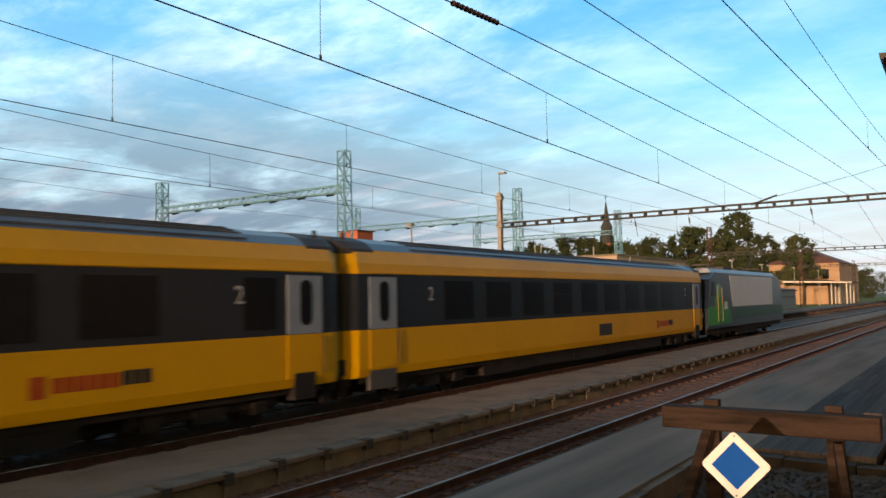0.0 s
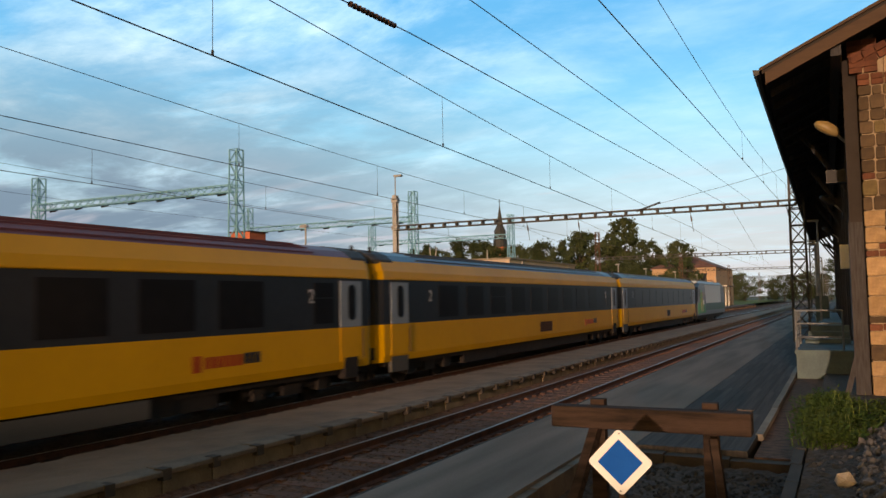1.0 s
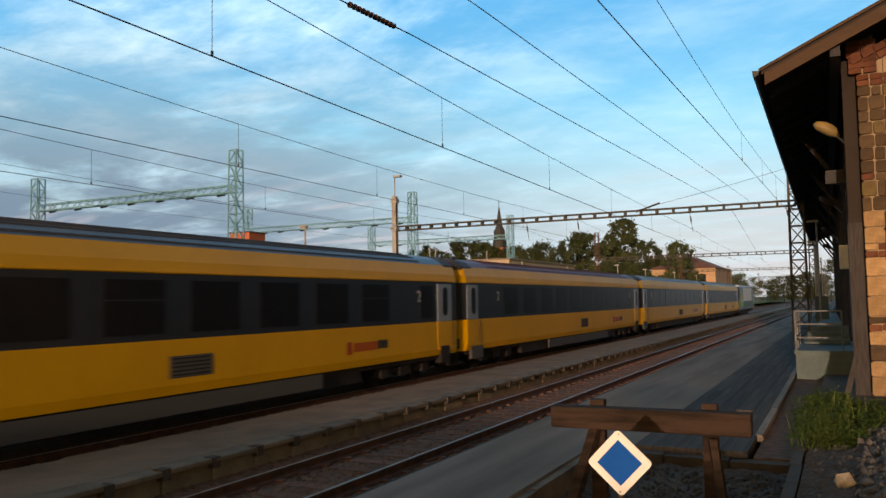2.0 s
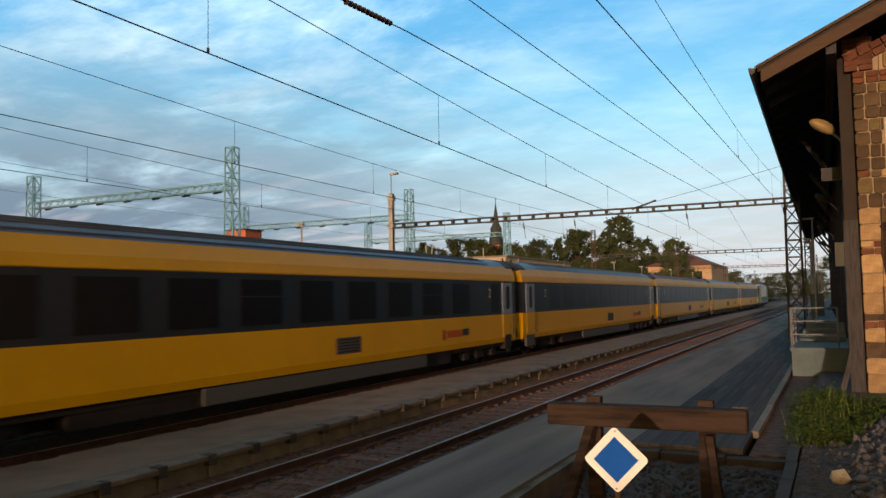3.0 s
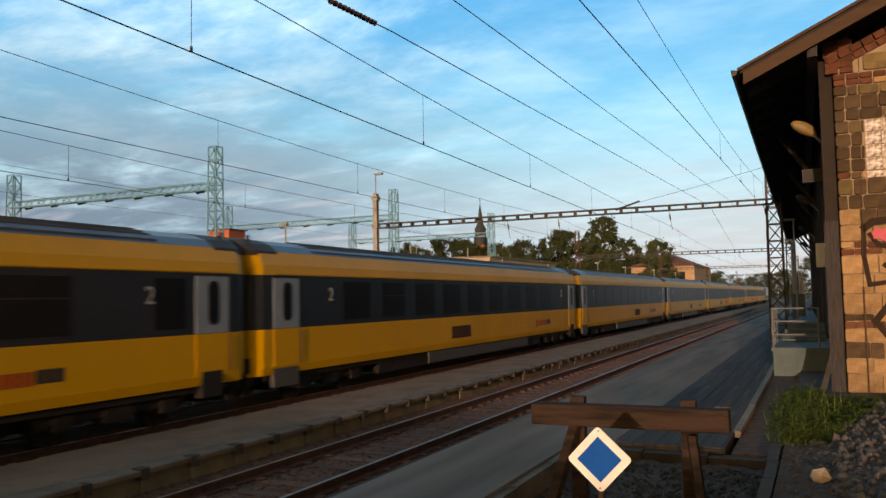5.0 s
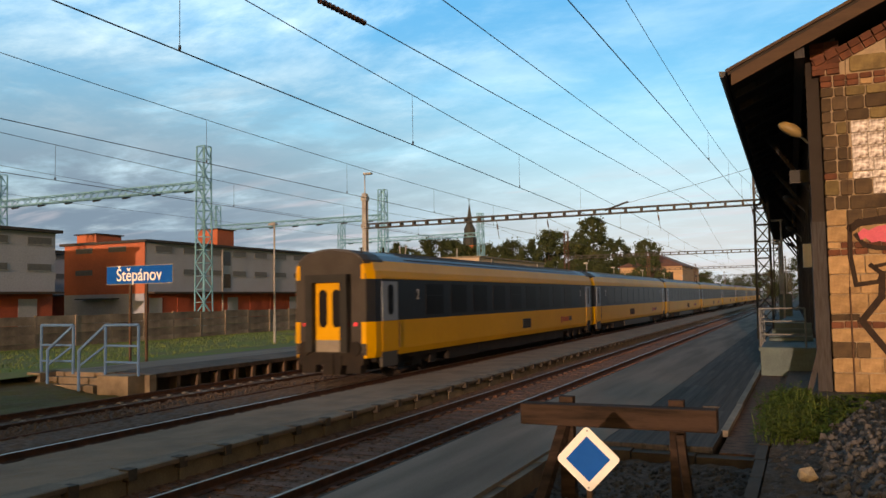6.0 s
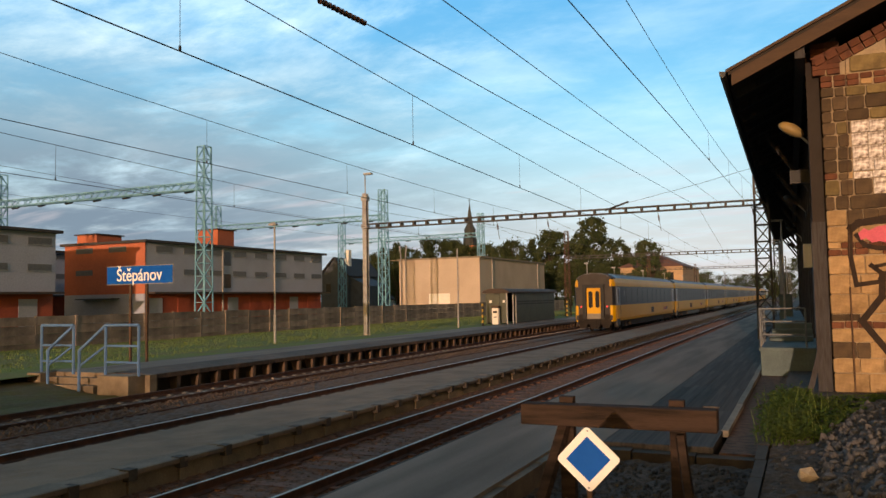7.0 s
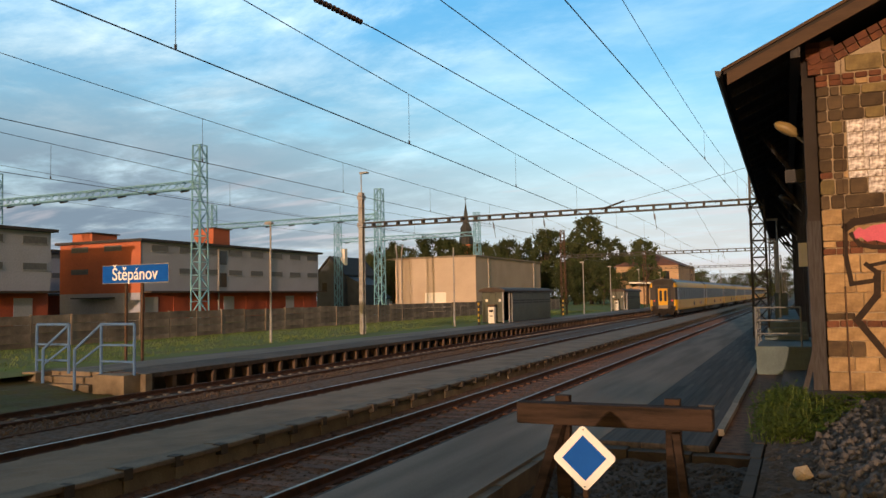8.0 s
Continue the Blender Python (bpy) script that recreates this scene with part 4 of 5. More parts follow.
for y in (43.73, 85.0, 134.0):
    for x in (-7.1, -13.28, -16.35, -2.35):
        ins = thing("wire_support", pose(x, y, 0), "drop bracket with an insulator under the portal beam", "catenary bracket", "catenary brackets")
        part("rod", Shape().bar((0, 0, 7.0), (0.15, 0, 5.95), 0.016), DARK_STEEL, ins)
        part("insulator", Shape().bar((0.03, 0, 6.8), (0.07, 0, 6.5), 0.04, 6), INSULATOR, ins)
feed = thing("feeder_wires", pose(0, 0, 0), "thin feeder wires between the blue gantries", "overhead line", "overhead lines")
for k in range(2):
    x = -63 - 14 * k
    part("wire", Shape().bar((x, 0, 15.6), (x, 66.4, 14.3), 0.02).bar((x, 66.4, 14.3), (x, 106, 14.3), 0.02).bar((x, 106, 14.3), (x, 146, 14.3), 0.02), WIRE, feed)

# ---- stone freight shed ----
SHED = pose(0.47, 19.85, 0) @ pose(0, 0, 0, 0, 0, 0.9)
shed = thing("freight_shed", SHED, "old stone and brick freight shed with a wide wooden eave", "shed")
SANDSTONE = mat("sandstone", (0.4, 0.265, 0.14), 0.92, second=(0.22, 0.14, 0.07), scale=3.4, amount=0.9, fine=18, bump=0.7, random_amount=0.45)
OLIVESTONE = mat("olive_stone", (0.2, 0.15, 0.07), 0.92, second=(0.1, 0.072, 0.036), scale=3.0, amount=0.9, fine=18, bump=0.7, random_amount=0.5)
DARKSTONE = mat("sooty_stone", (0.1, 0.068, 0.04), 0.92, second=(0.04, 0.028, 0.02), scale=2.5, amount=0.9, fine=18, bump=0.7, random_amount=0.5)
BRICK = mat("orange_brick", (0.155, 0.06, 0.034), 0.92, second=(0.07, 0.03, 0.02), scale=4, amount=0.8, fine=25, bump=0.5, random_amount=0.5)
MORTAR = mat("mortar", (0.36, 0.28, 0.19), 0.95, second=(0.25, 0.2, 0.14), scale=3, amount=0.8, fine=30, bump=0.5)
PAINTED = mat("chipped_white_paint", (0.82, 0.78, 0.76), 0.85, second=(0.16, 0.11, 0.08), scale=11, amount=1.0, fine=14, bump=0.7, random_amount=0.15)
PINK = mat("pink_paint", (0.6, 0.12, 0.18), 0.8, second=(0.5, 0.1, 0.15), scale=6, amount=0.5)
DARK_PAINT = mat("dark_paint", (0.022, 0.014, 0.011), 0.85, second=(0.05, 0.03, 0.02), scale=5, amount=0.6)
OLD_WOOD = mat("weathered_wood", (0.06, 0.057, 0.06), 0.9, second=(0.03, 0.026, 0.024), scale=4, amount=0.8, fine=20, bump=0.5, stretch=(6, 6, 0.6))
EAVE_WOOD = mat("brown_fascia", (0.078, 0.047, 0.03), 0.8, second=(0.05, 0.03, 0.02), scale=2, amount=0.7, fine=15, stretch=(0.6, 4, 4))
# near-black wood: eave boards, and painted shade on the upper corner post
SOFFIT = mat("near_black_boards", (0.035, 0.028, 0.024), 0.9)

ROOF_SLOPE, WIDTH, LENGTH = 0.465, 11.4, 62.0
EAVE_X, EAVE_Z = -1.92, 7.4


def roof_z(x):
    return EAVE_Z + ROOF_SLOPE * (x - EAVE_X) if x < WIDTH / 2 else EAVE_Z + ROOF_SLOPE * (WIDTH - x - EAVE_X)


part("core_wall", Shape().prism([(0.06, 0.1), (WIDTH, 0.1), (WIDTH, roof_z(0) - 0.45), (WIDTH / 2, roof_z(WIDTH / 2) - 0.45), (0.06, roof_z(0) - 0.45)], "y", 0.05, 0.55), MORTAR, shed, "rough mortar between the stones")
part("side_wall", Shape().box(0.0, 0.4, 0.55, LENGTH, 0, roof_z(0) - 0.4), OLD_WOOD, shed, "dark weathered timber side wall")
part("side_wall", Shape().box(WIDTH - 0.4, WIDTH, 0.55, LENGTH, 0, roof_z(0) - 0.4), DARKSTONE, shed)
part("back_wall", Shape().prism([(0.4, 0.1), (WIDTH - 0.4, 0.1), (WIDTH - 0.4, roof_z(0) - 0.45), (WIDTH / 2, roof_z(WIDTH / 2) - 0.45), (0.4, roof_z(0) - 0.45)], "y", LENGTH - 0.5, LENGTH), DARKSTONE, shed)
for y in [0.62 + 3.3 * k for k in range(19)]:
    part("wall_post", Shape().box(-0.14, 0.0, y - 0.14, y + 0.14, 0.1, roof_z(0) - 0.5), OLD_WOOD, shed)
for y in [2.4 + 6.6 * k for k in range(9)]:
    part("sliding_door", Shape().box(-0.09, 0.0, y, y + 2.6, 1.1, 4.2), OLD_WOOD, shed, "dark plank sliding door")

# roof: tin skin, boards under the eave, rafters, rake fascia
for side in (0, 1):
    a, b = (EAVE_X, WIDTH / 2) if not side else (WIDTH / 2, WIDTH - EAVE_X)
    part("roof_skin", Shape().prism([(a, roof_z(a)), (b, roof_z(b)), (b, roof_z(b) + 0.07), (a, roof_z(a) + 0.07)], "y", -1.35, LENGTH + 1.0), EAVE_WOOD, shed, "brown tin roof")
    part("soffit", Shape().prism([(a + 0.05, roof_z(a + 0.05) - 0.08), (b, roof_z(b) - 0.08), (b, roof_z(b) - 0.004), (a + 0.05, roof_z(a + 0.05) - 0.004)], "y", -1.3, LENGTH + 0.95), SOFFIT, shed, "dark eave boards")
    ra, rb = (a + 0.12, b) if not side else (a, b - 0.12)
    part("barge_board", Shape().prism([(ra, roof_z(ra) - 0.36), (rb, roof_z(rb) - 0.36), (rb, roof_z(rb) - 0.085), (ra, roof_z(ra) - 0.085)], "y", -1.34, -1.27), EAVE_WOOD, shed, "brown barge board")
for k in range(44):
    y = -1.0 + 1.45 * k
    part("rafter", Shape().prism([(EAVE_X + 0.12, roof_z(EAVE_X + 0.12) - 0.26), (0.4, roof_z(0.4) - 0.26), (0.4, roof_z(0.4) - 0.085), (EAVE_X + 0.12, roof_z(EAVE_X + 0.12) - 0.085)], "y", y - 0.06, y + 0.06), OLD_WOOD, shed)
part("wall_plate", Shape().box(-0.5, -0.3, -1.2, LENGTH, roof_z(-0.5) - 0.5, roof_z(-0.5) - 0.27), OLD_WOOD, shed)
for k in range(1, 10):
    y = 0.62 + 6.6 * k
    part("brace", Shape().bar((-0.05, y, 5.6), (-1.3, y, roof_z(-1.3) - 0.25), 0.09), OLD_WOOD, shed)
gutter = [(EAVE_X - 0.13, EAVE_Z + 0.03), (EAVE_X - 0.12, EAVE_Z - 0.07), (EAVE_X - 0.06, EAVE_Z - 0.12), (EAVE_X, EAVE_Z - 0.07), (EAVE_X + 0.01, EAVE_Z + 0.01)]
part("gutter", Shape().prism(gutter, "y", -1.4, LENGTH + 1), DARK_STEEL, shed, "dark sheet-metal gutter")


def stone_piece(w, h, material, proud, round_off):
    """A hand-dressed block: rounded, uneven outline and a pillowed face."""
    rd, s = random.Random(int(w * 9173 + h * 77777)), Shape()
    worn = 0.0 if material is PAINTED else min(w, h) * round_off
    outline = []
    for cx, cz, sx, sz in ((0, 0, 1, 1), (w, 0, -1, 1), (w, h, -1, -1), (0, h, 1, -1)):
        a, b = (sx * (worn * rd.uniform(0.6, 1.6) + 0.01), 0.0), (0.0, sz * (worn * rd.uniform(0.6, 1.6) + 0.01))
        for dx, dz in ((b, a) if sx * sz > 0 else (a, b)):
            outline.append((cx + dx + rd.uniform(-0.2, 0.2) * worn, cz + dz + rd.uniform(-0.2, 0.2) * worn))
    mx, mz = w / 2, h / 2
    for q, y in ((1.0, 0.06), (1.0, 0.004), (1 - 0.08 * min(1, 0.3 / w), -proud)):
        s.v += [(mx + (x - mx) * q, y, mz + (z - mz) * (q if q == 1 else 0.9)) for x, z in outline]
    k = len(outline)
    for r in range(2):
        s.f += [(r * k + i, r * k + (i + 1) % k, (r + 1) * k + (i + 1) % k, (r + 1) * k + i) for i in range(k)]
    s.f.append(tuple(2 * k + i for i in range(k)))
    return s


rnd = random.Random(5)
LIMIT = 2.2
courses = [(0.3, 0.4, "s"), (0.72, 0.3, "s"), (1.04, 0.34, "d"), (1.4, 0.28, "s"), (1.7, 0.14, "b"), (1.86, 0.14, "m"), (2.02, 0.42, "s"), (2.46, 0.42, "s"), (2.9, 0.4, "s"), (3.32, 0.13, "b"), (3.47, 0.13, "b"),
           (3.62, 0.34, "s"), (3.98, 0.34, "m"), (4.34, 0.3, "s"), (4.66, 0.34, "m"), (5.02, 0.14, "b"), (5.18, 0.27, "d"), (5.47, 0.27, "d"), (5.76, 0.27, "d"), (6.05, 0.26, "m"), (6.33, 0.24, "m"), (6.59, 0.3, "d"), (6.91, 0.2, "m"),
           (7.13, 0.125, "b"), (7.27, 0.125, "b"), (7.42, 0.36, "p"), (7.8, 0.36, "p"), (8.18, 0.36, "p"), (8.56, 0.36, "p")]
for z, h, kind in courses:
    x = 0.02
    while x < LIMIT:
        corner = x < 0.5 and 4.3 < z < 7.0
        w = {"b": 0.27, "s": rnd.uniform(0.45, 0.85), "d": rnd.uniform(0.26, 0.5), "m": rnd.uniform(0.28, 0.6), "p": rnd.uniform(0.45, 0.8)}[kind]
        if corner:
            w = rnd.uniform(0.2, 0.32)
        white = x > 0.6 and 4.6 < z < 6.2 and not (x < 0.85 and z < 4.9)
        if white:
            w = rnd.uniform(0.28, 0.42)
        x1 = min(x + w, LIMIT)
        if x < 0.6 < x1 and 4.6 < z < 6.2:
            x1 = 0.61
        if x1 - x > 0.06 and z + h < roof_z(x) - 0.75:
            r = rnd.random()
            m = BRICK if kind == "b" and r > 0.2 else DARKSTONE if kind == "d" and r > 0.25 or kind == "m" and r < 0.5 or corner and r < 0.6 else SANDSTONE
            if 4.3 < z < 5.0 and 0.2 < x < 0.85:
                m = DARKSTONE
            if kind == "s" and z < 2 and r < 0.18:
                m = BRICK
            if kind == "p" or m is SANDSTONE and z > 4.3:
                m = OLIVESTONE if r > 0.3 else SANDSTONE
            m = PAINTED if white else m
            ob = part("brick" if kind == "b" else "stone", stone_piece(x1 - x - (0.012 if white else 0.026 if z > 4.3 else 0.014), h, m, 0.004 if white else rnd.uniform(0.004, 0.016), 0.075 if z > 4.3 else 0.025), m, shed)
            ob.matrix_basis = pose(x, rnd.uniform(-0.012, 0.006), z + rnd.uniform(-0.008, 0.008), 0, rnd.uniform(-1.2, 1.2), 0)
        x = x1
# stepped brick cornice under the rake
for k in range(24):
    x = -0.12 + 0.24 * k
    z = roof_z(x) - 0.72
    for j in range(2):
        ob = part("brick", Shape().box(0.004, 0.236, -0.09 + 0.05 * j, 0.06, -0.15 - 0.155 * j, -0.004 - 0.155 * j), BRICK, shed)
        ob.matrix_basis = pose(x, 0, z + 0.24, 0, -24.9, 0)
for k in range(6):
    for j in range(2):
        part("brick", Shape().box(-0.16 + 0.03 * (k < 3) + 0.3 * j, 0.13 + 0.3 * j, -0.05, 0.06, 0, 0.115), BRICK, shed).location = (0.0, 0, 7.42 + 0.125 * k)
part("lightning_cable", Shape().bar((0.43, -0.05, 0.3), (0.42, -0.05, 2.6), 0.018, 6).bar((0.42, -0.05, 2.6), (0.56, -0.045, 7.9), 0.006, 6), RUSTY, shed, "thin grey lightning cable")
part("corner_post", Shape().box(-0.3, -0.004, 0.12, 0.5, 0.1, 4.1), OLD_WOOD, shed, "weathered corner post")
# upper length coloured near-black to stand in for shade below the eave
part("corner_post", Shape().box(-0.27, -0.004, 0.14, 0.48, 4.1, roof_z(0) - 0.3), SOFFIT, shed, "upper corner post with eave shade in its colour")
part("corner_strut", Shape().bar((-0.5, 0.1, 0.2), (-0.2, 0.15, 1.3), 0.08), OLD_WOOD, shed)


def stroke(points, width, material, name, label):
    """A painted band along a line on the gable, a few millimetres proud."""
    s = Shape()
    for i, (p, q) in enumerate(zip(points, points[1:])):
        a, b = Vector(p), Vector(q)
        d = (b - a).normalized() * width * 0.45
        nrm = Vector((-(b - a).y, (b - a).x)).normalized() * width / 2
        y0 = -0.026 - 0.002 * (i % 2)
        s.prism([tuple(a - d + nrm), tuple(b + d + nrm), tuple(b + d - nrm), tuple(a - d - nrm)], "y", y0, -0.005)
    return part(name, s, material, shed, label)


stroke([(0.48, 3.95), (0.46, 3.3), (0.55, 2.65), (1.0, 2.71), (1.07, 2.88), (0.86, 3.07)], 0.1, DARK_PAINT, "graffiti", "dark sprayed outline on the wall")
stroke([(1.07, 2.88), (1.04, 2.39), (0.63, 1.85), (1.15, 1.11), (1.6, 0.6)], 0.14, DARK_PAINT, "graffiti", "dark sprayed outline on the wall")
stroke([(0.95, 3.05), (1.3, 3.12), (1.9, 3.3)], 0.08, DARK_PAINT, "graffiti", "dark sprayed outline on the wall")
stroke([(0.5, 3.9), (0.66, 4.02), (0.9, 4.05), (1.5, 4.14)], 0.16, DARK_PAINT, "graffiti", "dark sprayed outline on the wall")
stroke([(0.6, 3.75), (0.75, 3.52), (1.0, 3.45), (1.5, 3.42)], 0.1, DARK_PAINT, "graffiti", "dark sprayed outline on the wall")
outline = [(0.63, 3.79), (0.68, 3.64), (0.78, 3.68), (0.9, 3.57), (1.05, 3.6), (1.26, 3.53), (1.9, 3.55), (1.9, 4.0), (1.28, 3.96), (1.0, 3.92), (0.85, 3.84), (0.75, 3.9)]
part("graffiti", Shape().prism(outline, "y", -0.034, -0.01), PINK, shed, "pink sprayed patch on the wall")

LAMP_GLASS = mat("amber_lamp_bowl", (0.3, 0.215, 0.09), 0.35, second=(0.2, 0.14, 0.06), scale=4, amount=0.5)


def wall_lamp(y, z, label, bowl):
    root = thing("wall_lamp", SHED @ pose(0, y, z), label, "wall lamp", "wall lamps")
    part("arm", Shape().bar((-0.05, 0, -0.35), (-0.4, -0.1, 0.0), 0.03, 8), GREY_STEEL, root)
    part("bracket", Shape().box(-0.14, 0.0, -0.09, 0.09, -0.5, -0.25), GREY_STEEL, root)
    bm = bmesh.new()
    bmesh.ops.create_uvsphere(bm, u_segments=16, v_segments=10, radius=1)
    for v in bm.verts:
        v.co = Vector((v.co.x * 0.33, v.co.y * 0.16, v.co.z * (0.17 if v.co.z > 0 else 0.12)))
    me = bpy.data.meshes.new("lamp_bowl")
    bm.to_mesh(me)
    bm.free()
    me.materials.append(bowl)
    me.polygons.foreach_set("use_smooth", [True] * len(me.polygons))
    part("lamp_bowl", me, None, root, "oval lamp bowl").matrix_basis = pose(-0.62, -0.16, 0.17, 0, 30, 14)
    return root


wall_lamp(1.6, 6.33, "wall lamp with a yellowed oval bowl under the eave", LAMP_GLASS)
for y in (14.0, 30.0, 46.0):
    wall_lamp(y, 5.9, "wall lamp with a grey oval bowl under the eave", DARK_STEEL)
spk = thing("floodlight", SHED @ pose(-0.14, 2.1, 5.4), "small grey box floodlight on the side wall", "floodlight")
part("case", Shape().box(-0.55, -0.1, -0.14, 0.14, -0.15, 0.17), DARK_STEEL, spk)
part("front_glass", Shape().box(-0.53, -0.12, -0.15, -0.142, -0.13, 0.15), BLACK, spk)
part("arm", Shape().box(-0.1, 0.0, -0.05, 0.05, -0.05, 0.05), DARK_STEEL, spk)
box_ob = thing("junction_box", SHED @ pose(-0.15, 6.5, 3.6), "pale grey electrical box on the side wall", "electrical box")
part("case", Shape().box(-0.25, 0.0, -0.2, 0.2, -0.35, 0.35), WHITE, box_ob)

# loading ramp with railing
RAIL_GREY = mat("grey_rail_paint", (0.17, 0.19, 0.2), 0.6, second=(0.1, 0.1, 0.1), scale=4, amount=0.7)
# pale blue-green ramp, its colour lowered to carry the shade on the front
RAMP_PAINT = mat("pale_ramp_concrete", (0.115, 0.16, 0.165), 0.85, second=(0.075, 0.1, 0.1), scale=1.6, amount=0.8, fine=20)
ramp = thing("loading_ramp", pose(-0.85, 25.0, 0), "pale painted concrete loading ramp along the shed", "ramp")
part("body", Shape().box(-0.42, 1.1, 0.0, 50, -0.4, 0.82), RAMP_PAINT, ramp)
part("coping", Shape().box(-0.46, 1.1, -0.04, 50, 0.825, 0.93), RAMP_PAINT, ramp)
for k in range(3):
    part("step", Shape().box(-0.3, 1.0, 3.0 + 2.6 * k, 3.4 + 2.6 * k, 0.955, 1.1 + 0.12 * k), RAMP_PAINT, ramp)
s = Shape()
for x in (-0.4, 0.8):
    s.bar((x, 0.02, 0.9), (x, 0.02, 2.05), 0.028, 6)
for z in (1.3, 1.68, 2.05):
    s.bar((-0.4, 0.02, z), (0.8, 0.02, z), 0.026, 6)
part("railing", s, RAIL_GREY, ramp, "grey tube railing")
s = Shape()
for k in range(3):
    s.bar((-0.42, 0.1 + 1.4 * k, 0.9), (-0.42, 0.1 + 1.4 * k, 2.05), 0.026, 6)
for z in (1.3, 1.68, 2.05):
    s.bar((-0.42, 0.06, z), (-0.42, 3.0, z), 0.024, 6)
part("railing", s, RAIL_GREY, ramp, "grey tube railing")
for x, y, h in ((-1.55, 62.0, 6.0), (-1.2, 52.0, 6.8), (-1.9, 95.0, 6.0), (-2.0, 75.0, 7.0)):
    root = thing("platform_lamp", pose(x, y, 0.0), "slim grey lamp post beside the shed", "lamp post", "platform lamps")
    part("post", Shape().bar((0, 0, 0), (0, 0, h), 0.06, 8), GREY_STEEL, root)
    part("lamp_head", Shape().box(-0.55, 0.1, -0.1, 0.1, h, h + 0.12), GREY_STEEL, root)
cab = thing("relay_cabinet", pose(-1.25, 58.0, 0.2), "pale grey trackside relay cabinet", "cabinet")
part("case", Shape().box(-0.4, 0.4, -0.3, 0.3, 0, 2.2), RAMP_PAINT, cab)

# ---- buffer stop and shunting sign ----
stop = thing("buffer_stop", pose(-2.24, 10.1, -0.5), "old timber buffer stop with a thick brown beam", "buffer stop")
beam = part("beam", Shape().box(-1.22, 1.22, -0.13, 0.13, 1.36, 1.63), TIMBER, stop, "weathered brown timber beam")
bev = beam.modifiers.new("edges", "BEVEL")
bev.width, bev.segments = 0.02, 2
for x in (-0.68, 0.72):
    part("post", Shape().box(x - 0.09, x + 0.09, 0.14, 0.28, -0.05, 1.7), TIMBER, stop, "dark timber post")
    part("brace", Shape().bar((x, 0.2, 1.45), (x + (0.02 if x > 0 else -0.2), -1.1 if x < 0 else 1.1, -0.05), 0.085), TIMBER, stop, "rusty raking brace")
part("brace", Shape().bar((0.78, -0.1, 1.3), (1.05, -0.9, 0.0), 0.06), TIMBER, stop)

sign = thing("shunting_sign", pose(-1.935, 7.5, -0.525), "blue diamond shunting sign with a white border on a post", "railway sign")


def diamond(r, corner):
    pts = []
    for k in range(4):
        a = radians(90 * k + 2)
        c = Vector((math.cos(a), math.sin(a)))
        t = Vector((-c.y, c.x))
        for j in range(-3, 4):
            b = radians(45 * j / 3)
            pts.append(tuple(c * (r - corner * 1.414) + corner * (c * math.cos(b) + t * math.sin(b))))
    return pts


CZ = 1.5
part("plate", Shape().prism([(x, z + CZ) for x, z in diamond(0.312, 0.04)], "y", -0.012, 0.0), SIGN_WHITE, sign, "white reflective border")
part("face", Shape().prism([(x, z + CZ) for x, z in diamond(0.212, 0.002)], "y", -0.016, -0.0125), SIGN_BLUE, sign, "blue face")
for dz in (-0.265, 0.265):
    part("bolt", Shape().bar((0, -0.02, CZ + dz), (0, -0.012, CZ + dz), 0.009, 6), GREY_STEEL, sign)
part("post", Shape().box(-0.022, 0.022, 0.002, 0.04, -0.05, 1.72), RUSTY, sign, "rusty steel post")


# ---- the train ----
YELLOW = mat("yellow_paint", (0.66, 0.34, 0.006), 0.5, grain=0.12, second=(0.54, 0.27, 0.005), scale=0.5, amount=0.5, fine=5, bump=0.02, spec=0.35)
BAND = mat("charcoal_paint", (0.021, 0.024, 0.031), 0.45, second=(0.015, 0.018, 0.023), scale=1, amount=0.6, fine=6, bump=0.02, spec=0.35)
PANE = mat("tinted_pane", (0.012, 0.012, 0.014), 0.35, bump=0)
PANE.node_tree.nodes["Principled BSDF"].inputs["Specular IOR Level"].default_value = 0.15
COACH_ROOF = mat("grey_roof", (0.085, 0.095, 0.118), 0.42, 0.0, spec=0.5, second=(0.055, 0.06, 0.075), scale=0.8, amount=0.8, fine=8)
RED_ROOF = mat("maroon_roof", (0.17, 0.06, 0.07), 0.5, 0.1, second=(0.12, 0.045, 0.05), scale=0.8, amount=0.8, fine=8)
DOOR_GREY = mat("door_grey", (0.24, 0.29, 0.36), 0.45, second=(0.19, 0.23, 0.29), scale=2, amount=0.6, bump=0.03)
UNDER = mat("underframe", (0.016, 0.013, 0.012), 0.9, second=(0.03, 0.022, 0.017), scale=2, amount=0.7)
SKIRT = mat("grey_skirt", (0.075, 0.072, 0.07), 0.7, second=(0.08, 0.075, 0.07), scale=1.5, amount=0.7)
END_GREY = mat("end_grey", (0.05, 0.044, 0.04), 0.7, second=(0.032, 0.028, 0.025), scale=1.5, amount=0.7)
GRILLE_BROWN = mat("rusty_grille", (0.13, 0.055, 0.022), 0.8, second=(0.075, 0.035, 0.02), scale=3, amount=0.7)
RED_MARK = mat("red_lettering", (0.42, 0.07, 0.012), 0.5, bump=0)
PALE_MARK = mat("pale_lettering", (0.36, 0.37, 0.4), 0.5, bump=0)
TAIL = glow("tail_lamp", (0.8, 0.04, 0.06), 0.55)
GREEN = mat("loco_green", (0.012, 0.27, 0.03), 0.4, second=(0.012, 0.2, 0.03), scale=1, amount=0.5, fine=6, bump=0.02, coat=0.2)
LOCO_DARK = mat("loco_dark", (0.012, 0.02, 0.034), 0.32, second=(0.009, 0.014, 0.024), scale=1, amount=0.5, fine=6, bump=0.02)
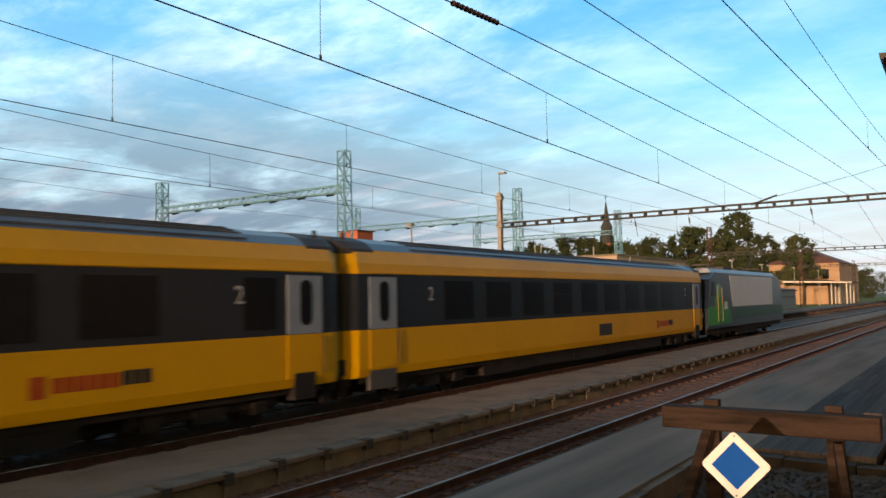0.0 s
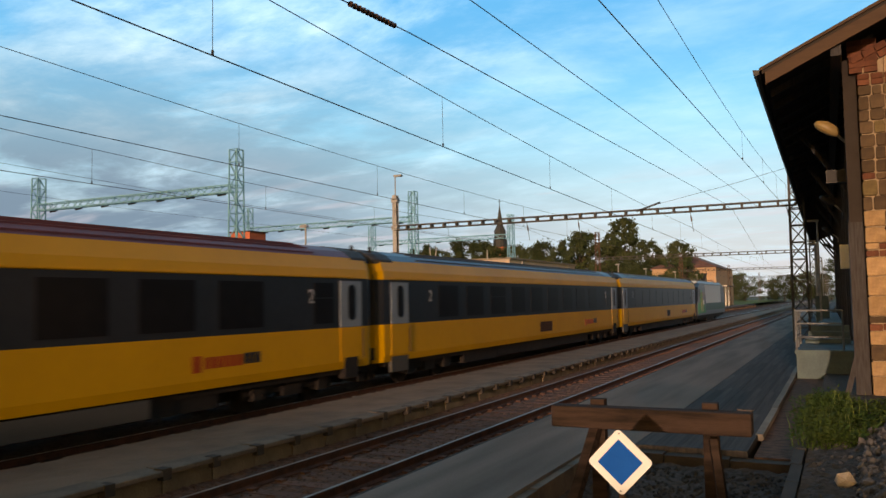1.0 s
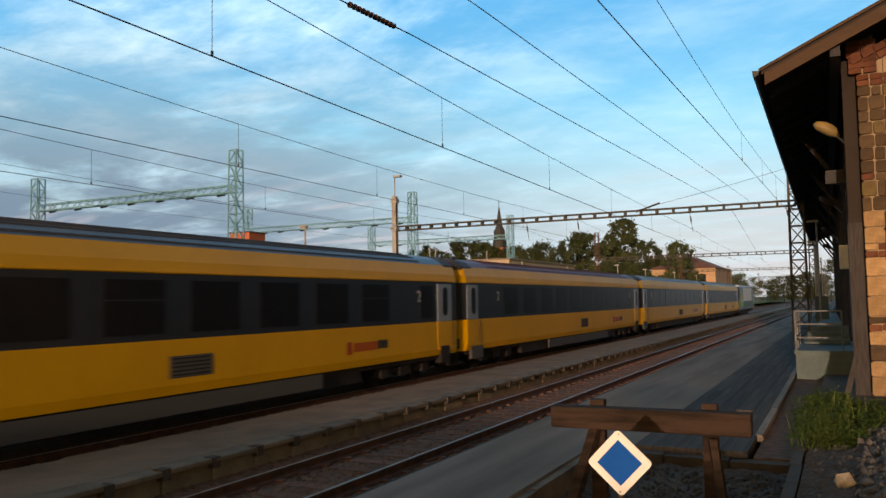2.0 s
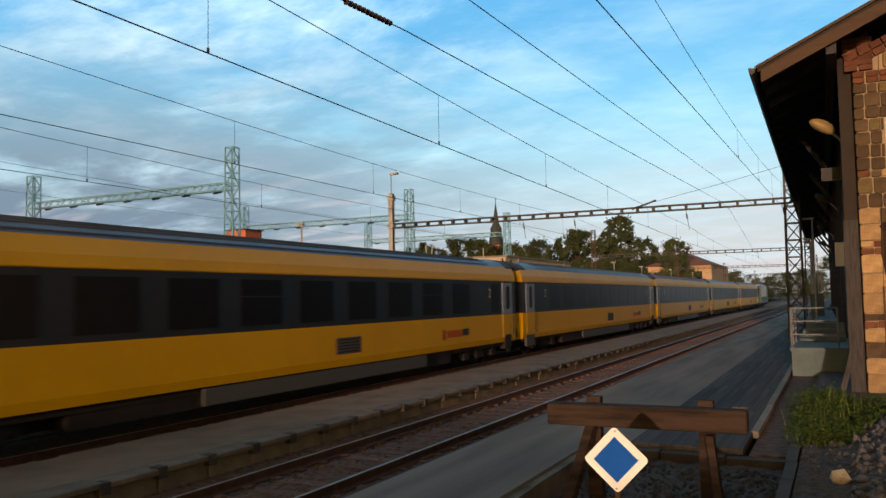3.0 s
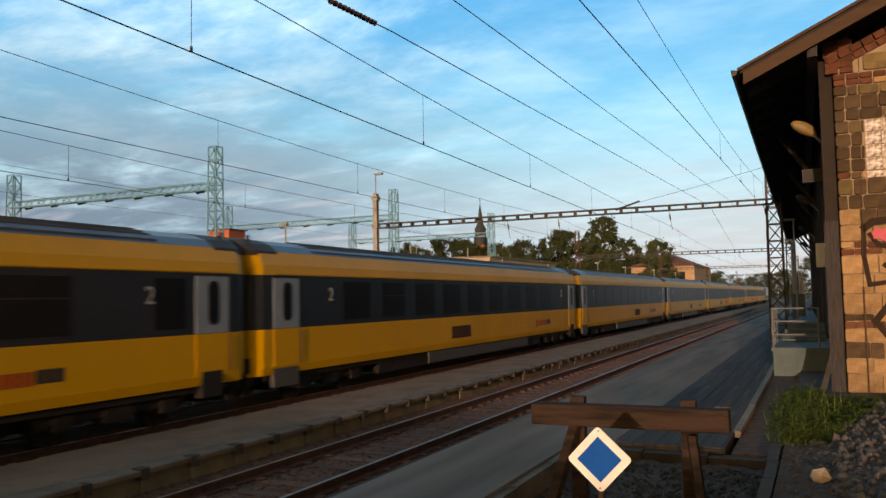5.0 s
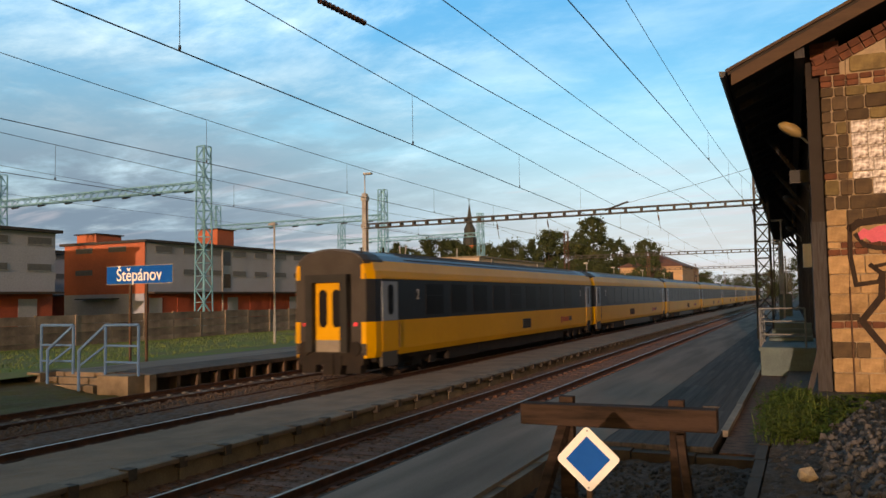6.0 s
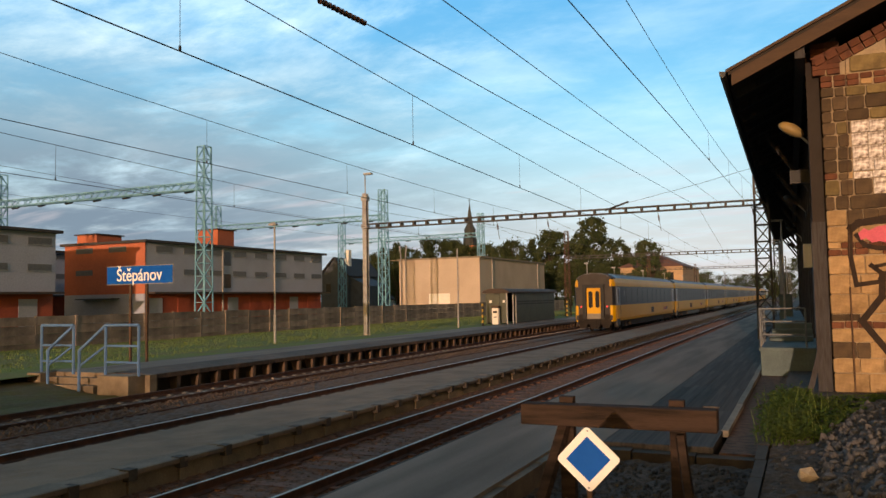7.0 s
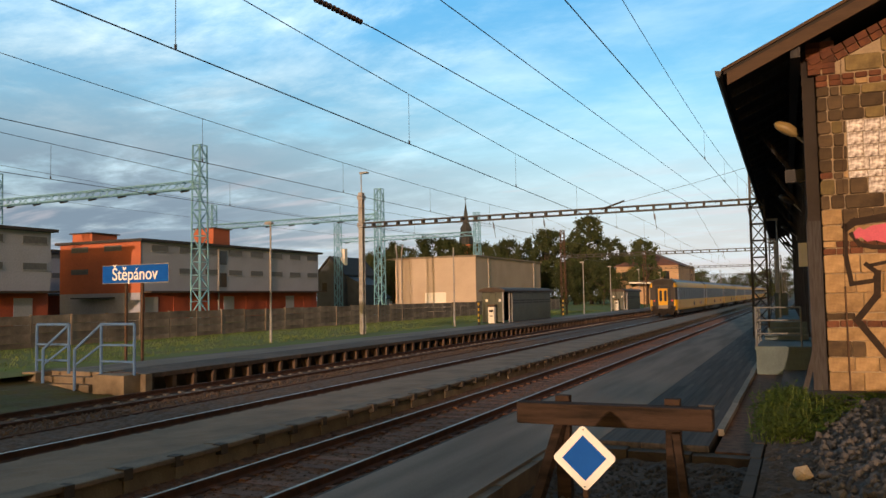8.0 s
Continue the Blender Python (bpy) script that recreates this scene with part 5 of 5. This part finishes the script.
LOCO_WHITE = mat("loco_white", (0.62, 0.64, 0.66), 0.45, grain=0.1, second=(0.55, 0.57, 0.58), scale=1, amount=0.5, fine=6, bump=0.02)
DEEP_GREEN = mat("deep_green", (0.012, 0.07, 0.03), 0.45, second=(0.01, 0.05, 0.024), scale=1, amount=0.5, bump=0.02)
LOCO_ROOF = mat("loco_roof", (0.3, 0.36, 0.42), 0.45, 0.2, second=(0.2, 0.24, 0.28), scale=1, amount=0.6, fine=6)

LOW = [(1.37, 0.76), (1.41, 0.95), (1.41, 1.85)]
MID = [(1.408, 1.85), (1.405, 3.15)]
HIGH = [(1.41, 3.15), (1.38, 3.4), (1.27, 3.72)]
TOP = [(1.275, 3.72), (1.05, 3.9), (0.7, 4.02), (0.3, 4.08), (0.0, 4.09)]


def section(points):
    return points + [(-x, z) for x, z in reversed(points) if x > 0.01]


def tapered(points, y0, y1, pinch):
    """One belt of the body whose last stretch at both ends is drawn in."""
    o, s = section(points), Shape()
    ends = ((y0, pinch), (y0 + 0.3, 1.0), (y1 - 0.3, 1.0), (y1, pinch))
    k = len(o)
    for y, q in ends:
        s.v += [(x * q, y, z) for x, z in o]
    for r in range(3):
        s.f += [(r * k + i, r * k + (i + 1) % k, (r + 1) * k + (i + 1) % k, (r + 1) * k + i) for i in range(k)]
    s.f += [tuple(reversed(range(k))), tuple(3 * k + i for i in range(k))]
    return s


def tapered_cap(ye, s2):
    """The dark hood over the last stretch of the roof."""
    o, s = section([(1.3, 3.6)] + TOP), Shape()
    k = len(o)
    for d, q in ((0.0, 0.915), (0.16, 0.96), (0.3, 1.0), (1.0, 1.0)):
        s.v += [(x * q, ye - s2 * d, z + 0.012) for x, z in o]
    for r in range(3):
        s.f += [(r * k + i, r * k + (i + 1) % k, (r + 1) * k + (i + 1) % k, (r + 1) * k + i) for i in range(k)]
    s.f += [tuple(reversed(range(k))), tuple(3 * k + i for i in range(k))]
    return s


def bogie(y, parent):
    s = Shape()
    for x in (-1.05, 1.05):
        s.box(x - 0.09, x + 0.09, y - 1.75, y + 1.75, 0.42, 0.66).box(x - 0.14, x + 0.14, y - 0.35, y + 0.35, 0.3, 0.8)
        for dy in (-1.25, 1.25):
            s.box(x - 0.15, x + 0.15, y + dy - 0.2, y + dy + 0.2, 0.3, 0.62)
            s.bar((x, y + dy - 0.38, 0.35), (x, y + dy - 0.38, 0.75), 0.09, 8).bar((x, y + dy + 0.38, 0.35), (x, y + dy + 0.38, 0.75), 0.09, 8)
    s.box(-1.0, 1.0, y - 0.2, y + 0.2, 0.4, 0.7)
    frame_ob = part("bogie", s, UNDER, parent, "dark bogie frame")
    for dy in (-1.25, 1.25):
        w = Shape().bar((-0.8, y + dy, 0.46), (0.8, y + dy, 0.46), 0.08, 8)
        for x in (-0.75, 0.75):
            w.bar((x - 0.065, y + dy, 0.46), (x + 0.065, y + dy, 0.46), 0.46, 20)
        part("wheelset", w, UNDER, frame_ob)


COACH_STRETCH = 27.588 / 27.5


def coach(index):
    root = thing("passenger_coach", pose(-13.28, 0, 0), "yellow passenger coach with charcoal window band and " + ("maroon roof" if index == 2 else "dark grey roof"), "train coach", "train coaches")
    y0, y1, roof = -27.37, -0.13, RED_ROOF if index == 2 else COACH_ROOF
    part("lower_body", tapered(LOW, y0, y1, 0.9), YELLOW, root, "yellow lower body side")
    band = part("window_band", tapered(MID, y0, y1, 0.9), BAND, root, "charcoal window band")
    part("upper_body", tapered(HIGH, y0, y1, 0.9), YELLOW, root, "yellow upper body side")
    top_ob = part("roof", tapered(TOP, y0, y1, 0.91), roof, root, "ribbed roof", smooth=False)
    for x, z in ((1.2, 3.79), (1.02, 3.915), (0.82, 3.985), (0.6, 4.045), (0.36, 4.075)):
        for sgn in (-1, 1):
            part("roof_rib", Shape().box(sgn * x - 0.014, sgn * x + 0.014, y0 + 2.6, y1 - 2.6, z - 0.01, z + 0.028), roof, top_ob)
    for sgn in (-1, 1):
        part("rain_strip", Shape().box(sgn * 1.405, sgn * 1.43, y0 + 0.65, y1 - 0.65, 3.165, 3.195), YELLOW, root)
        for k in range(10):
            y, half = (-2.55, 0.42) if k == 9 else (-22.85 + 2.15 * k, 0.72)
            w = part("window", Shape().box(sgn * 1.405, sgn * 1.418, y - half, y + half, 1.98, 3.02), PANE, band)
            if (k * 7 + index * 3) % 4 == 1:
                part("vent_bar", Shape().box(sgn * 1.405, sgn * 1.422, y - half, y + half, 2.62, 2.645), BAND, w)
        for ye, s2 in ((y1, -1), (y0, 1)):
            near_end, far_end = (0.32, 1.25) if index == 2 and s2 > 0 else (0.68, 1.7)
            a, b = sorted((ye + s2 * near_end, ye + s2 * far_end))
            d = part("door", Shape().box(sgn * 1.405, sgn * 1.43, a, b, 1.86, 3.08), DOOR_GREY, root, "grey plug door")
            part("door_window", Shape().prism([(sgn * 0 + a + 0.36 + 0.17 + 0.17 * math.cos(t), (2.82 if math.sin(t) > 0 else 2.2) + 0.17 * math.sin(t)) for t in [radians(15 + 30 * q) for q in range(12)]], "x", *sorted((sgn * 1.425, sgn * 1.442))), PANE, d)
            part("door_lower", Shape().box(sgn * 1.405, sgn * 1.425, a, b, 0.95, 1.845), YELLOW, root)
            if s2 < 0:
                # dark block proud of the side, in place of the shaded step recess
                part("recess_shade", Shape().box(sgn * 1.2, sgn * 1.428, a + 0.2, b - 0.2, 0.5, 1.05), UNDER, root)
            part("grab_rail", Shape().bar((sgn * 1.44, b + 0.05, 1.0), (sgn * 1.44, b + 0.05, 1.8), 0.015, 6), RUSTY, d)
        part("step_plate", Shape().box(sgn * 1.3, sgn * 1.4, y0 + 0.7, y0 + 1.7, 0.45, 0.95), SKIRT, root, "grey step plate")
        if 1 < index < 7:
            part("skirt", Shape().box(sgn * 1.3, sgn * 1.36, -18.2, -8.2, 0.36, 0.72), SKIRT, root, "grey equipment skirt")
        g0, g1 = {1: (-13.9, -12.3), 5: (-12.8, -11.1), 6: (-16.45, -14.75)}.get(index, (-13.4, -12.2))
        grille = part("ventilation_grille", Shape().box(sgn * 1.41, sgn * 1.416, g0, g1, 1.08, 1.52), GRILLE_BROWN if index in (1, 5, 6) else SKIRT, root, "rust-brown ventilation grille" if index in (1, 5, 6) else "grey ventilation grille")
        for k in range(5):
            part("slat", Shape().box(sgn * 1.416, sgn * 1.43, g0 + 0.06, g1 - 0.06, 1.13 + 0.08 * k, 1.155 + 0.08 * k), UNDER, grille)
    for ye in (-3.1, -24.2):
        writing("2", 0.5, pose(1.424, ye, 2.66, 90, 0, 90), PALE_MARK, "class_number", root)
    mark = part("side_mark", Shape().box(1.41, 1.415, -7.15, -6.9, 1.12, 1.46), RED_MARK, root, "red side mark")
    for k in range(6):
        part("bar", Shape().box(1.41, 1.415, -6.8 + 0.2 * k, -6.63 + 0.2 * k, 1.18, 1.42), RED_MARK, mark)
    for k in range(3):
        part("bar", Shape().box(1.41, 1.415, -5.58 + 0.19 * k, -5.42 + 0.19 * k, 1.2, 1.44), BAND, mark)
    part("underframe", Shape().box(-1.28, 1.28, y0 + 0.5, y1 - 0.5, 0.62, 0.98), UNDER, root)
    for k in range(5):
        part("equipment_box", Shape().box(-1.25, 1.25, -21.4 + 3.04 * k, -18.4 + 3.04 * k, 0.32 + 0.03 * (k % 2), 0.62), UNDER, root)
    part("centre_sill", Shape().box(-0.6, 0.6, -26.0, -21.42, 0.3, 0.62), UNDER, root)
    part("centre_sill", Shape().box(-0.6, 0.6, -6.2, -1.5, 0.3, 0.62), UNDER, root)
    bogie(-3.6, root)
    bogie(-23.9, root)
    for ye, s2 in ((y0, -1), (y1, 1)):
        e = part("end_wall", Shape().prism([(x * 0.892, z) for x, z in reversed(section([(1.41, 0.85), (1.41, 3.15), (1.27, 3.72), (0.9, 3.95), (0.0, 4.06)]))], "y", *sorted((ye - s2 * 0.02, ye + s2 * 0.03))), END_GREY, root, "dark grey coach end")
        for x in (-0.62, 0.62):
            part("gangway_rubber", Shape().box(x - 0.12, x + 0.12, *sorted((ye, ye + s2 * 0.3)), 0.95, 3.2), BLACK, e)
            part("corner_strip", Shape().box(x / 0.62 * 1.1, x / 0.62 * 1.26, *sorted((ye, ye + s2 * 0.035)), 1.2, 1.85), YELLOW, e, "yellow corner strip")
            part("corner_strip", Shape().box(x / 0.62 * 1.1, x / 0.62 * 1.22, *sorted((ye, ye + s2 * 0.035)), 3.15, 3.6), YELLOW, e, "yellow corner strip")
            part("buffer", Shape().bar((x * 1.41, ye, 1.05), (x * 1.41, ye + s2 * 0.12, 1.05), 0.22, 12), UNDER, e)
            if index == 7 and s2 < 0:
                part("tail_lamp", Shape().bar((x * 1.45, ye, 1.78), (x * 1.45, ye + s2 * 0.06, 1.78), 0.06, 12), TAIL, e, "red tail lamp")
        part("gangway_rubber", Shape().box(-0.74, 0.74, *sorted((ye, ye + s2 * 0.3)), 3.06, 3.3), BLACK, e)
        d = part("end_door", Shape().box(-0.5, 0.5, *sorted((ye, ye + s2 * 0.05)), 1.25, 3.05), YELLOW, e, "yellow end door with oval windows")
        for x in (-0.24, 0.24):
            part("oval_window", Shape().prism([(x + 0.15 * math.cos(t), (2.68 if math.sin(t) > 0 else 1.85) + 0.17 * math.sin(t)) for t in [radians(15 + 30 * q) for q in range(12)]], "y", *sorted((ye + s2 * 0.04, ye + s2 * 0.065))), PANE, d)
        part("kick_plate", Shape().box(-0.5, 0.5, *sorted((ye, ye + s2 * 0.07)), 0.95, 1.3), CONCRETE, e)
        part("buffer_beam", Shape().box(-1.15, 1.15, *sorted((ye - s2 * 0.3, ye + s2 * 0.04)), 0.55, 0.92), UNDER, e)
        part("lower_gear", Shape().box(-1.05, -0.55, *sorted((ye - s2 * 0.3, ye + s2 * 0.02)), 0.3, 0.6).box(0.55, 1.05, *sorted((ye - s2 * 0.3, ye + s2 * 0.02)), 0.3, 0.6).box(-0.3, 0.3, *sorted((ye - s2 * 0.4, ye)), 0.25, 0.62), UNDER, e)
        part("roof_end", tapered_cap(ye, s2), END_GREY, root, "dark grey roof end")
        part("coupling", Shape().box(-0.12, 0.12, *sorted((ye, ye + s2 * 0.1)), 0.25, 0.9).bar((0.4, ye + s2 * 0.05, 0.85), (0.35, ye + s2 * 0.05, 0.4), 0.04, 6), UNDER, e)
        part("roof_box", Shape().bar((0.9, ye - s2 * 0.35, 3.85), (0.9, ye - s2 * 0.35, 4.12), 0.05, 6), BLACK, root)
    for ob in root.children_recursive:
        ob.data.transform(Matrix.Diagonal((1, COACH_STRETCH if ob.name.split(".")[0] != "class_number" else 1, 1, 1)))
        ob.location.y *= COACH_STRETCH
    return root


def locomotive():
    root = thing("locomotive", pose(-13.28, 0, 0), "green, white and dark electric locomotive", "locomotive")
    L = 18.8
    side = [(0.15, 0.75), (0.15, 1.8), (0.75, 3.35), (1.7, 3.72), (L - 1.7, 3.72), (L - 0.75, 3.35), (L - 0.15, 1.8), (L - 0.15, 0.75)]
    body = part("body", Shape().prism(side, "x", -1.46, 1.46), LOCO_DARK, root, "dark grey body with raked cabs")
    part("roof", Shape().prism([(-1.3, 3.72), (1.3, 3.72), (1.12, 3.95), (-1.12, 3.95)], "y", 1.6, L - 1.6), LOCO_ROOF, root, "pale grey roof")
    for sgn in (-1, 1):
        x = sorted((sgn * 1.46, sgn * 1.468))
        part("white_panel", Shape().prism([(5.2, 1.85), (L - 3.4, 1.85), (L - 3.4, 3.6), (4.6, 3.6)], "x", *x), LOCO_WHITE, body, "white side panel")
        part("green_panel", Shape().prism([(0.3, 0.95), (4.9, 0.95), (4.5, 1.6), (4.1, 2.15), (3.0, 2.2), (3.0, 2.75), (1.95, 2.75), (1.6, 1.95), (0.35, 1.9)], "x", *x), GREEN, body, "green cab side")
        part("green_stripe", Shape().box(*x, 5.1, L - 0.4, 1.15, 1.8), DEEP_GREEN, body)
        part("cab_window", Shape().prism([(0.95, 2.45), (1.75, 2.45), (1.75, 3.2), (1.2, 3.2)], "x", *sorted((sgn * 1.46, sgn * 1.475))), PANE, body)
        part("cab_door", Shape().box(*sorted((sgn * 1.46, sgn * 1.474)), 2.1, 2.75, 1.0, 3.1), GREEN, body)
        for y in (2.0, 2.85):
            part("handrail", Shape().bar((sgn * 1.52, y, 1.1), (sgn * 1.52, y, 2.9), 0.013, 6), YELLOW_MARK, body)
        part("emblem", Shape().box(*sorted((sgn * 1.46, sgn * 1.476)), 3.5, 4.0, 1.75, 2.15), LOCO_WHITE, body)
    part("windscreen", Shape().prism([(0.2, 2.05), (0.24, 2.02), (0.7, 3.25), (0.66, 3.28)], "x", -1.2, 1.2), PANE, body)
    for x in (-1.05, 1.05):
        part("headlamp", Shape().box(x - 0.2, x + 0.2, 0.12, 0.16, 1.35, 1.62), GREY_STEEL, body)
        part("buffer", Shape().bar((x * 0.83, 0.15, 1.05), (x * 0.83, -0.3, 1.05), 0.2, 12), UNDER, body)
    part("underframe", Shape().box(-1.3, 1.3, 0.4, L - 0.4, 0.45, 0.8).box(-1.2, 1.2, 7, 12, 0.2, 0.6), UNDER, root)
    for y in (4.2, 14.6):
        bogie(y, root)
    for y in (3.0, 14.5):
        part("pantograph", Shape().bar((-0.7, y, 4.05), (-0.7, y + 1.6, 4.12), 0.04).bar((0.7, y, 4.05), (0.7, y + 1.6, 4.12), 0.04).bar((-0.8, y + 0.1, 4.2), (0.8, y + 0.1, 4.2), 0.05), DARK_STEEL, root)
    part("roof_gear", Shape().box(-0.8, 0.8, 6, 8, 3.95, 4.15).box(-0.6, 0.6, 10, 11.5, 3.95, 4.12), DARK_STEEL, root)
    part("pantograph", Shape().bar((0, 14.8, 4.1), (0, 16.3, 4.9), 0.035).bar((0, 16.3, 4.9), (0, 15.2, 5.65), 0.03).bar((-0.8, 15.2, 5.68), (0.8, 15.2, 5.68), 0.03), DARK_STEEL, root, "raised pantograph")
    return root


COACHES = [coach(k) for k in range(8)]
ENGINE = locomotive()

# ---- thin evening clouds, far behind everything ----
cloud = bpy.data.materials.new("clouds")
cloud.use_nodes = True
nd, ln = cloud.node_tree.nodes, cloud.node_tree.links
nd.remove(nd["Principled BSDF"])
co = nd.new("ShaderNodeTexCoord")
sep = nd.new("ShaderNodeSeparateXYZ")
ln.new(co.outputs["Object"], sep.inputs[0])


def arith(op, a, b=None, c=None):
    m = nd.new("ShaderNodeMath")
    m.operation = op
    for i, v in enumerate((a, b, c)):
        if v is None:
            continue
        if isinstance(v, (int, float)):
            m.inputs[i].default_value = v
        else:
            ln.new(v, m.inputs[i])
    return m.outputs[0]


def ramp01(v, lo, hi, a=0.0, b=1.0):
    r = nd.new("ShaderNodeMapRange")
    r.interpolation_type = "SMOOTHSTEP"
    r.inputs[1].default_value, r.inputs[2].default_value, r.inputs[3].default_value, r.inputs[4].default_value = lo, hi, a, b
    ln.new(v, r.inputs[0])
    return r.outputs[0]


height = arith("DIVIDE", sep.outputs[2], 3000.0)
den = arith("ADD", arith("MAXIMUM", height, 0.0), 0.12)
flat = nd.new("ShaderNodeCombineXYZ")
ln.new(arith("DIVIDE", arith("DIVIDE", sep.outputs[0], 3000.0), den), flat.inputs[0])
ln.new(arith("DIVIDE", arith("DIVIDE", sep.outputs[1], 3000.0), den), flat.inputs[1])


def wisps(scale, stretch, turn, detail, distortion, rough_value=0.6, shift=0.0):
    mp, nz = nd.new("ShaderNodeMapping"), nd.new("ShaderNodeTexNoise")
    mp.inputs["Scale"].default_value, mp.inputs["Rotation"].default_value, mp.inputs["Location"].default_value = (stretch, 1, 1), (0, 0, radians(turn)), (shift, shift * 0.7, 0)
    nz.inputs["Scale"].default_value, nz.inputs["Detail"].default_value, nz.inputs["Distortion"].default_value, nz.inputs["Roughness"].default_value = scale, detail, distortion, rough_value
    ln.new(flat.outputs[0], mp.inputs[0])
    ln.new(mp.outputs[0], nz.inputs[0])
    return nz.outputs[0]


west = ramp01(arith("DIVIDE", sep.outputs[0], -3000.0), 0.15, 0.75)
veil = ramp01(wisps(1.5, 0.75, 20, 9, 0.25, 0.62, 3.1), 0.42, 0.68)
streak = ramp01(wisps(3.6, 0.7, 32, 9, 0.3, 0.66, 1.7), 0.46, 0.72)
white_amount = arith("MINIMUM", arith("ADD", arith("MULTIPLY", veil, 0.75), arith("MULTIPLY", streak, 0.38)), 0.9)
white_amount = arith("MULTIPLY", white_amount, arith("ADD", arith("MULTIPLY", west, 0.75), 0.35))
bank = ramp01(wisps(1.9, 0.7, 10, 9, 0.25, 0.62, 8.0), 0.3, 0.55)
low = ramp01(height, 0.40, 0.10)
grey_amount = arith("MULTIPLY", arith("MULTIPLY", arith("ADD", arith("MULTIPLY", bank, 0.62), 0.36), low), arith("ADD", arith("MULTIPLY", west, 0.9), 0.1))
pinkish = ramp01(wisps(3.2, 0.3, 8, 6, 0.4, 0.55, 5.0), 0.52, 0.7)
low_pink = arith("MULTIPLY", arith("MULTIPLY", pinkish, ramp01(height, 0.2, 0.09)), 0.45)
glow_low = ramp01(height, 0.26, 0.02)
high = ramp01(height, 0.1, 0.36)


def light(rgb, strength):
    e = nd.new("ShaderNodeEmission")
    e.inputs[0].default_value, e.inputs[1].default_value = (*rgb, 1), strength
    return e.outputs[0]


def blend(amount, a, b):
    m = nd.new("ShaderNodeMixShader")
    ln.new(amount, m.inputs[0]), ln.new(a, m.inputs[1]), ln.new(b, m.inputs[2])
    return m.outputs[0]


out = blend(high, light((0.30, 0.81, 1.2), 1.12), light((0.085, 0.43, 0.92), 1.12))
out = blend(glow_low, out, light((0.6, 0.68, 0.82), 1.0))
out = blend(white_amount, out, light((0.6, 0.94, 1.28), 1.18))
out = blend(grey_amount, out, light((0.165, 0.27, 0.43), 1.0))
out = blend(low_pink, out, light((0.6, 0.62, 0.8), 1.0))
ln.new(out, nd["Material Output"].inputs[0])
v, f, n_az = [], [], 60
els = [-1.0] + [62 * (k / 30) ** 1.3 for k in range(31)]
for el in els:
    for a in range(n_az + 1):
        az = radians(-38 + 130 * a / n_az)
        v.append((-3000 * math.sin(az) * math.cos(radians(el)), 3000 * math.cos(az) * math.cos(radians(el)), 3000 * math.sin(radians(el))))
for j in range(len(els) - 1):
    f += [(j * (n_az + 1) + i, j * (n_az + 1) + i + 1, (j + 1) * (n_az + 1) + i + 1, (j + 1) * (n_az + 1) + i) for i in range(n_az)]
me = bpy.data.meshes.new("backdrop")
me.from_pydata(v, [], f)
me.materials.append(cloud)
me.polygons.foreach_set("use_smooth", [True] * len(me.polygons))
tagged(new("backdrop", me), "thin white and grey evening clouds on a blue sky", "sky", kind="structure")


# ---- movement: the train leaves along the main track ----
def motions():
    joint, speed, pitch = 40.95, 33.366, 27.588
    slip = {0.0: 0.25, 0.5: 0.3, 1.0: 0.3, 1.5: 0.25, 2.0: 0.2, 2.5: 0.3, 3.0: 0.35, 3.5: 0.0, 4.0: -0.3, 4.5: 0.05, 5.0: 0.15, 5.5: 0.25, 6.0: 0.3, 6.5: -0.4, 7.0: 0.3, 7.5: -0.5, 8.0: -1.3}
    for k, vehicle in enumerate(COACHES):
        walk(vehicle, [(t, pose(-13.28, joint + speed * t + d - pitch * k, 0)) for t, d in slip.items()])
    walk(ENGINE, [(t, pose(-13.28, joint + speed * t + d + 0.2, 0)) for t, d in slip.items()])


motions()
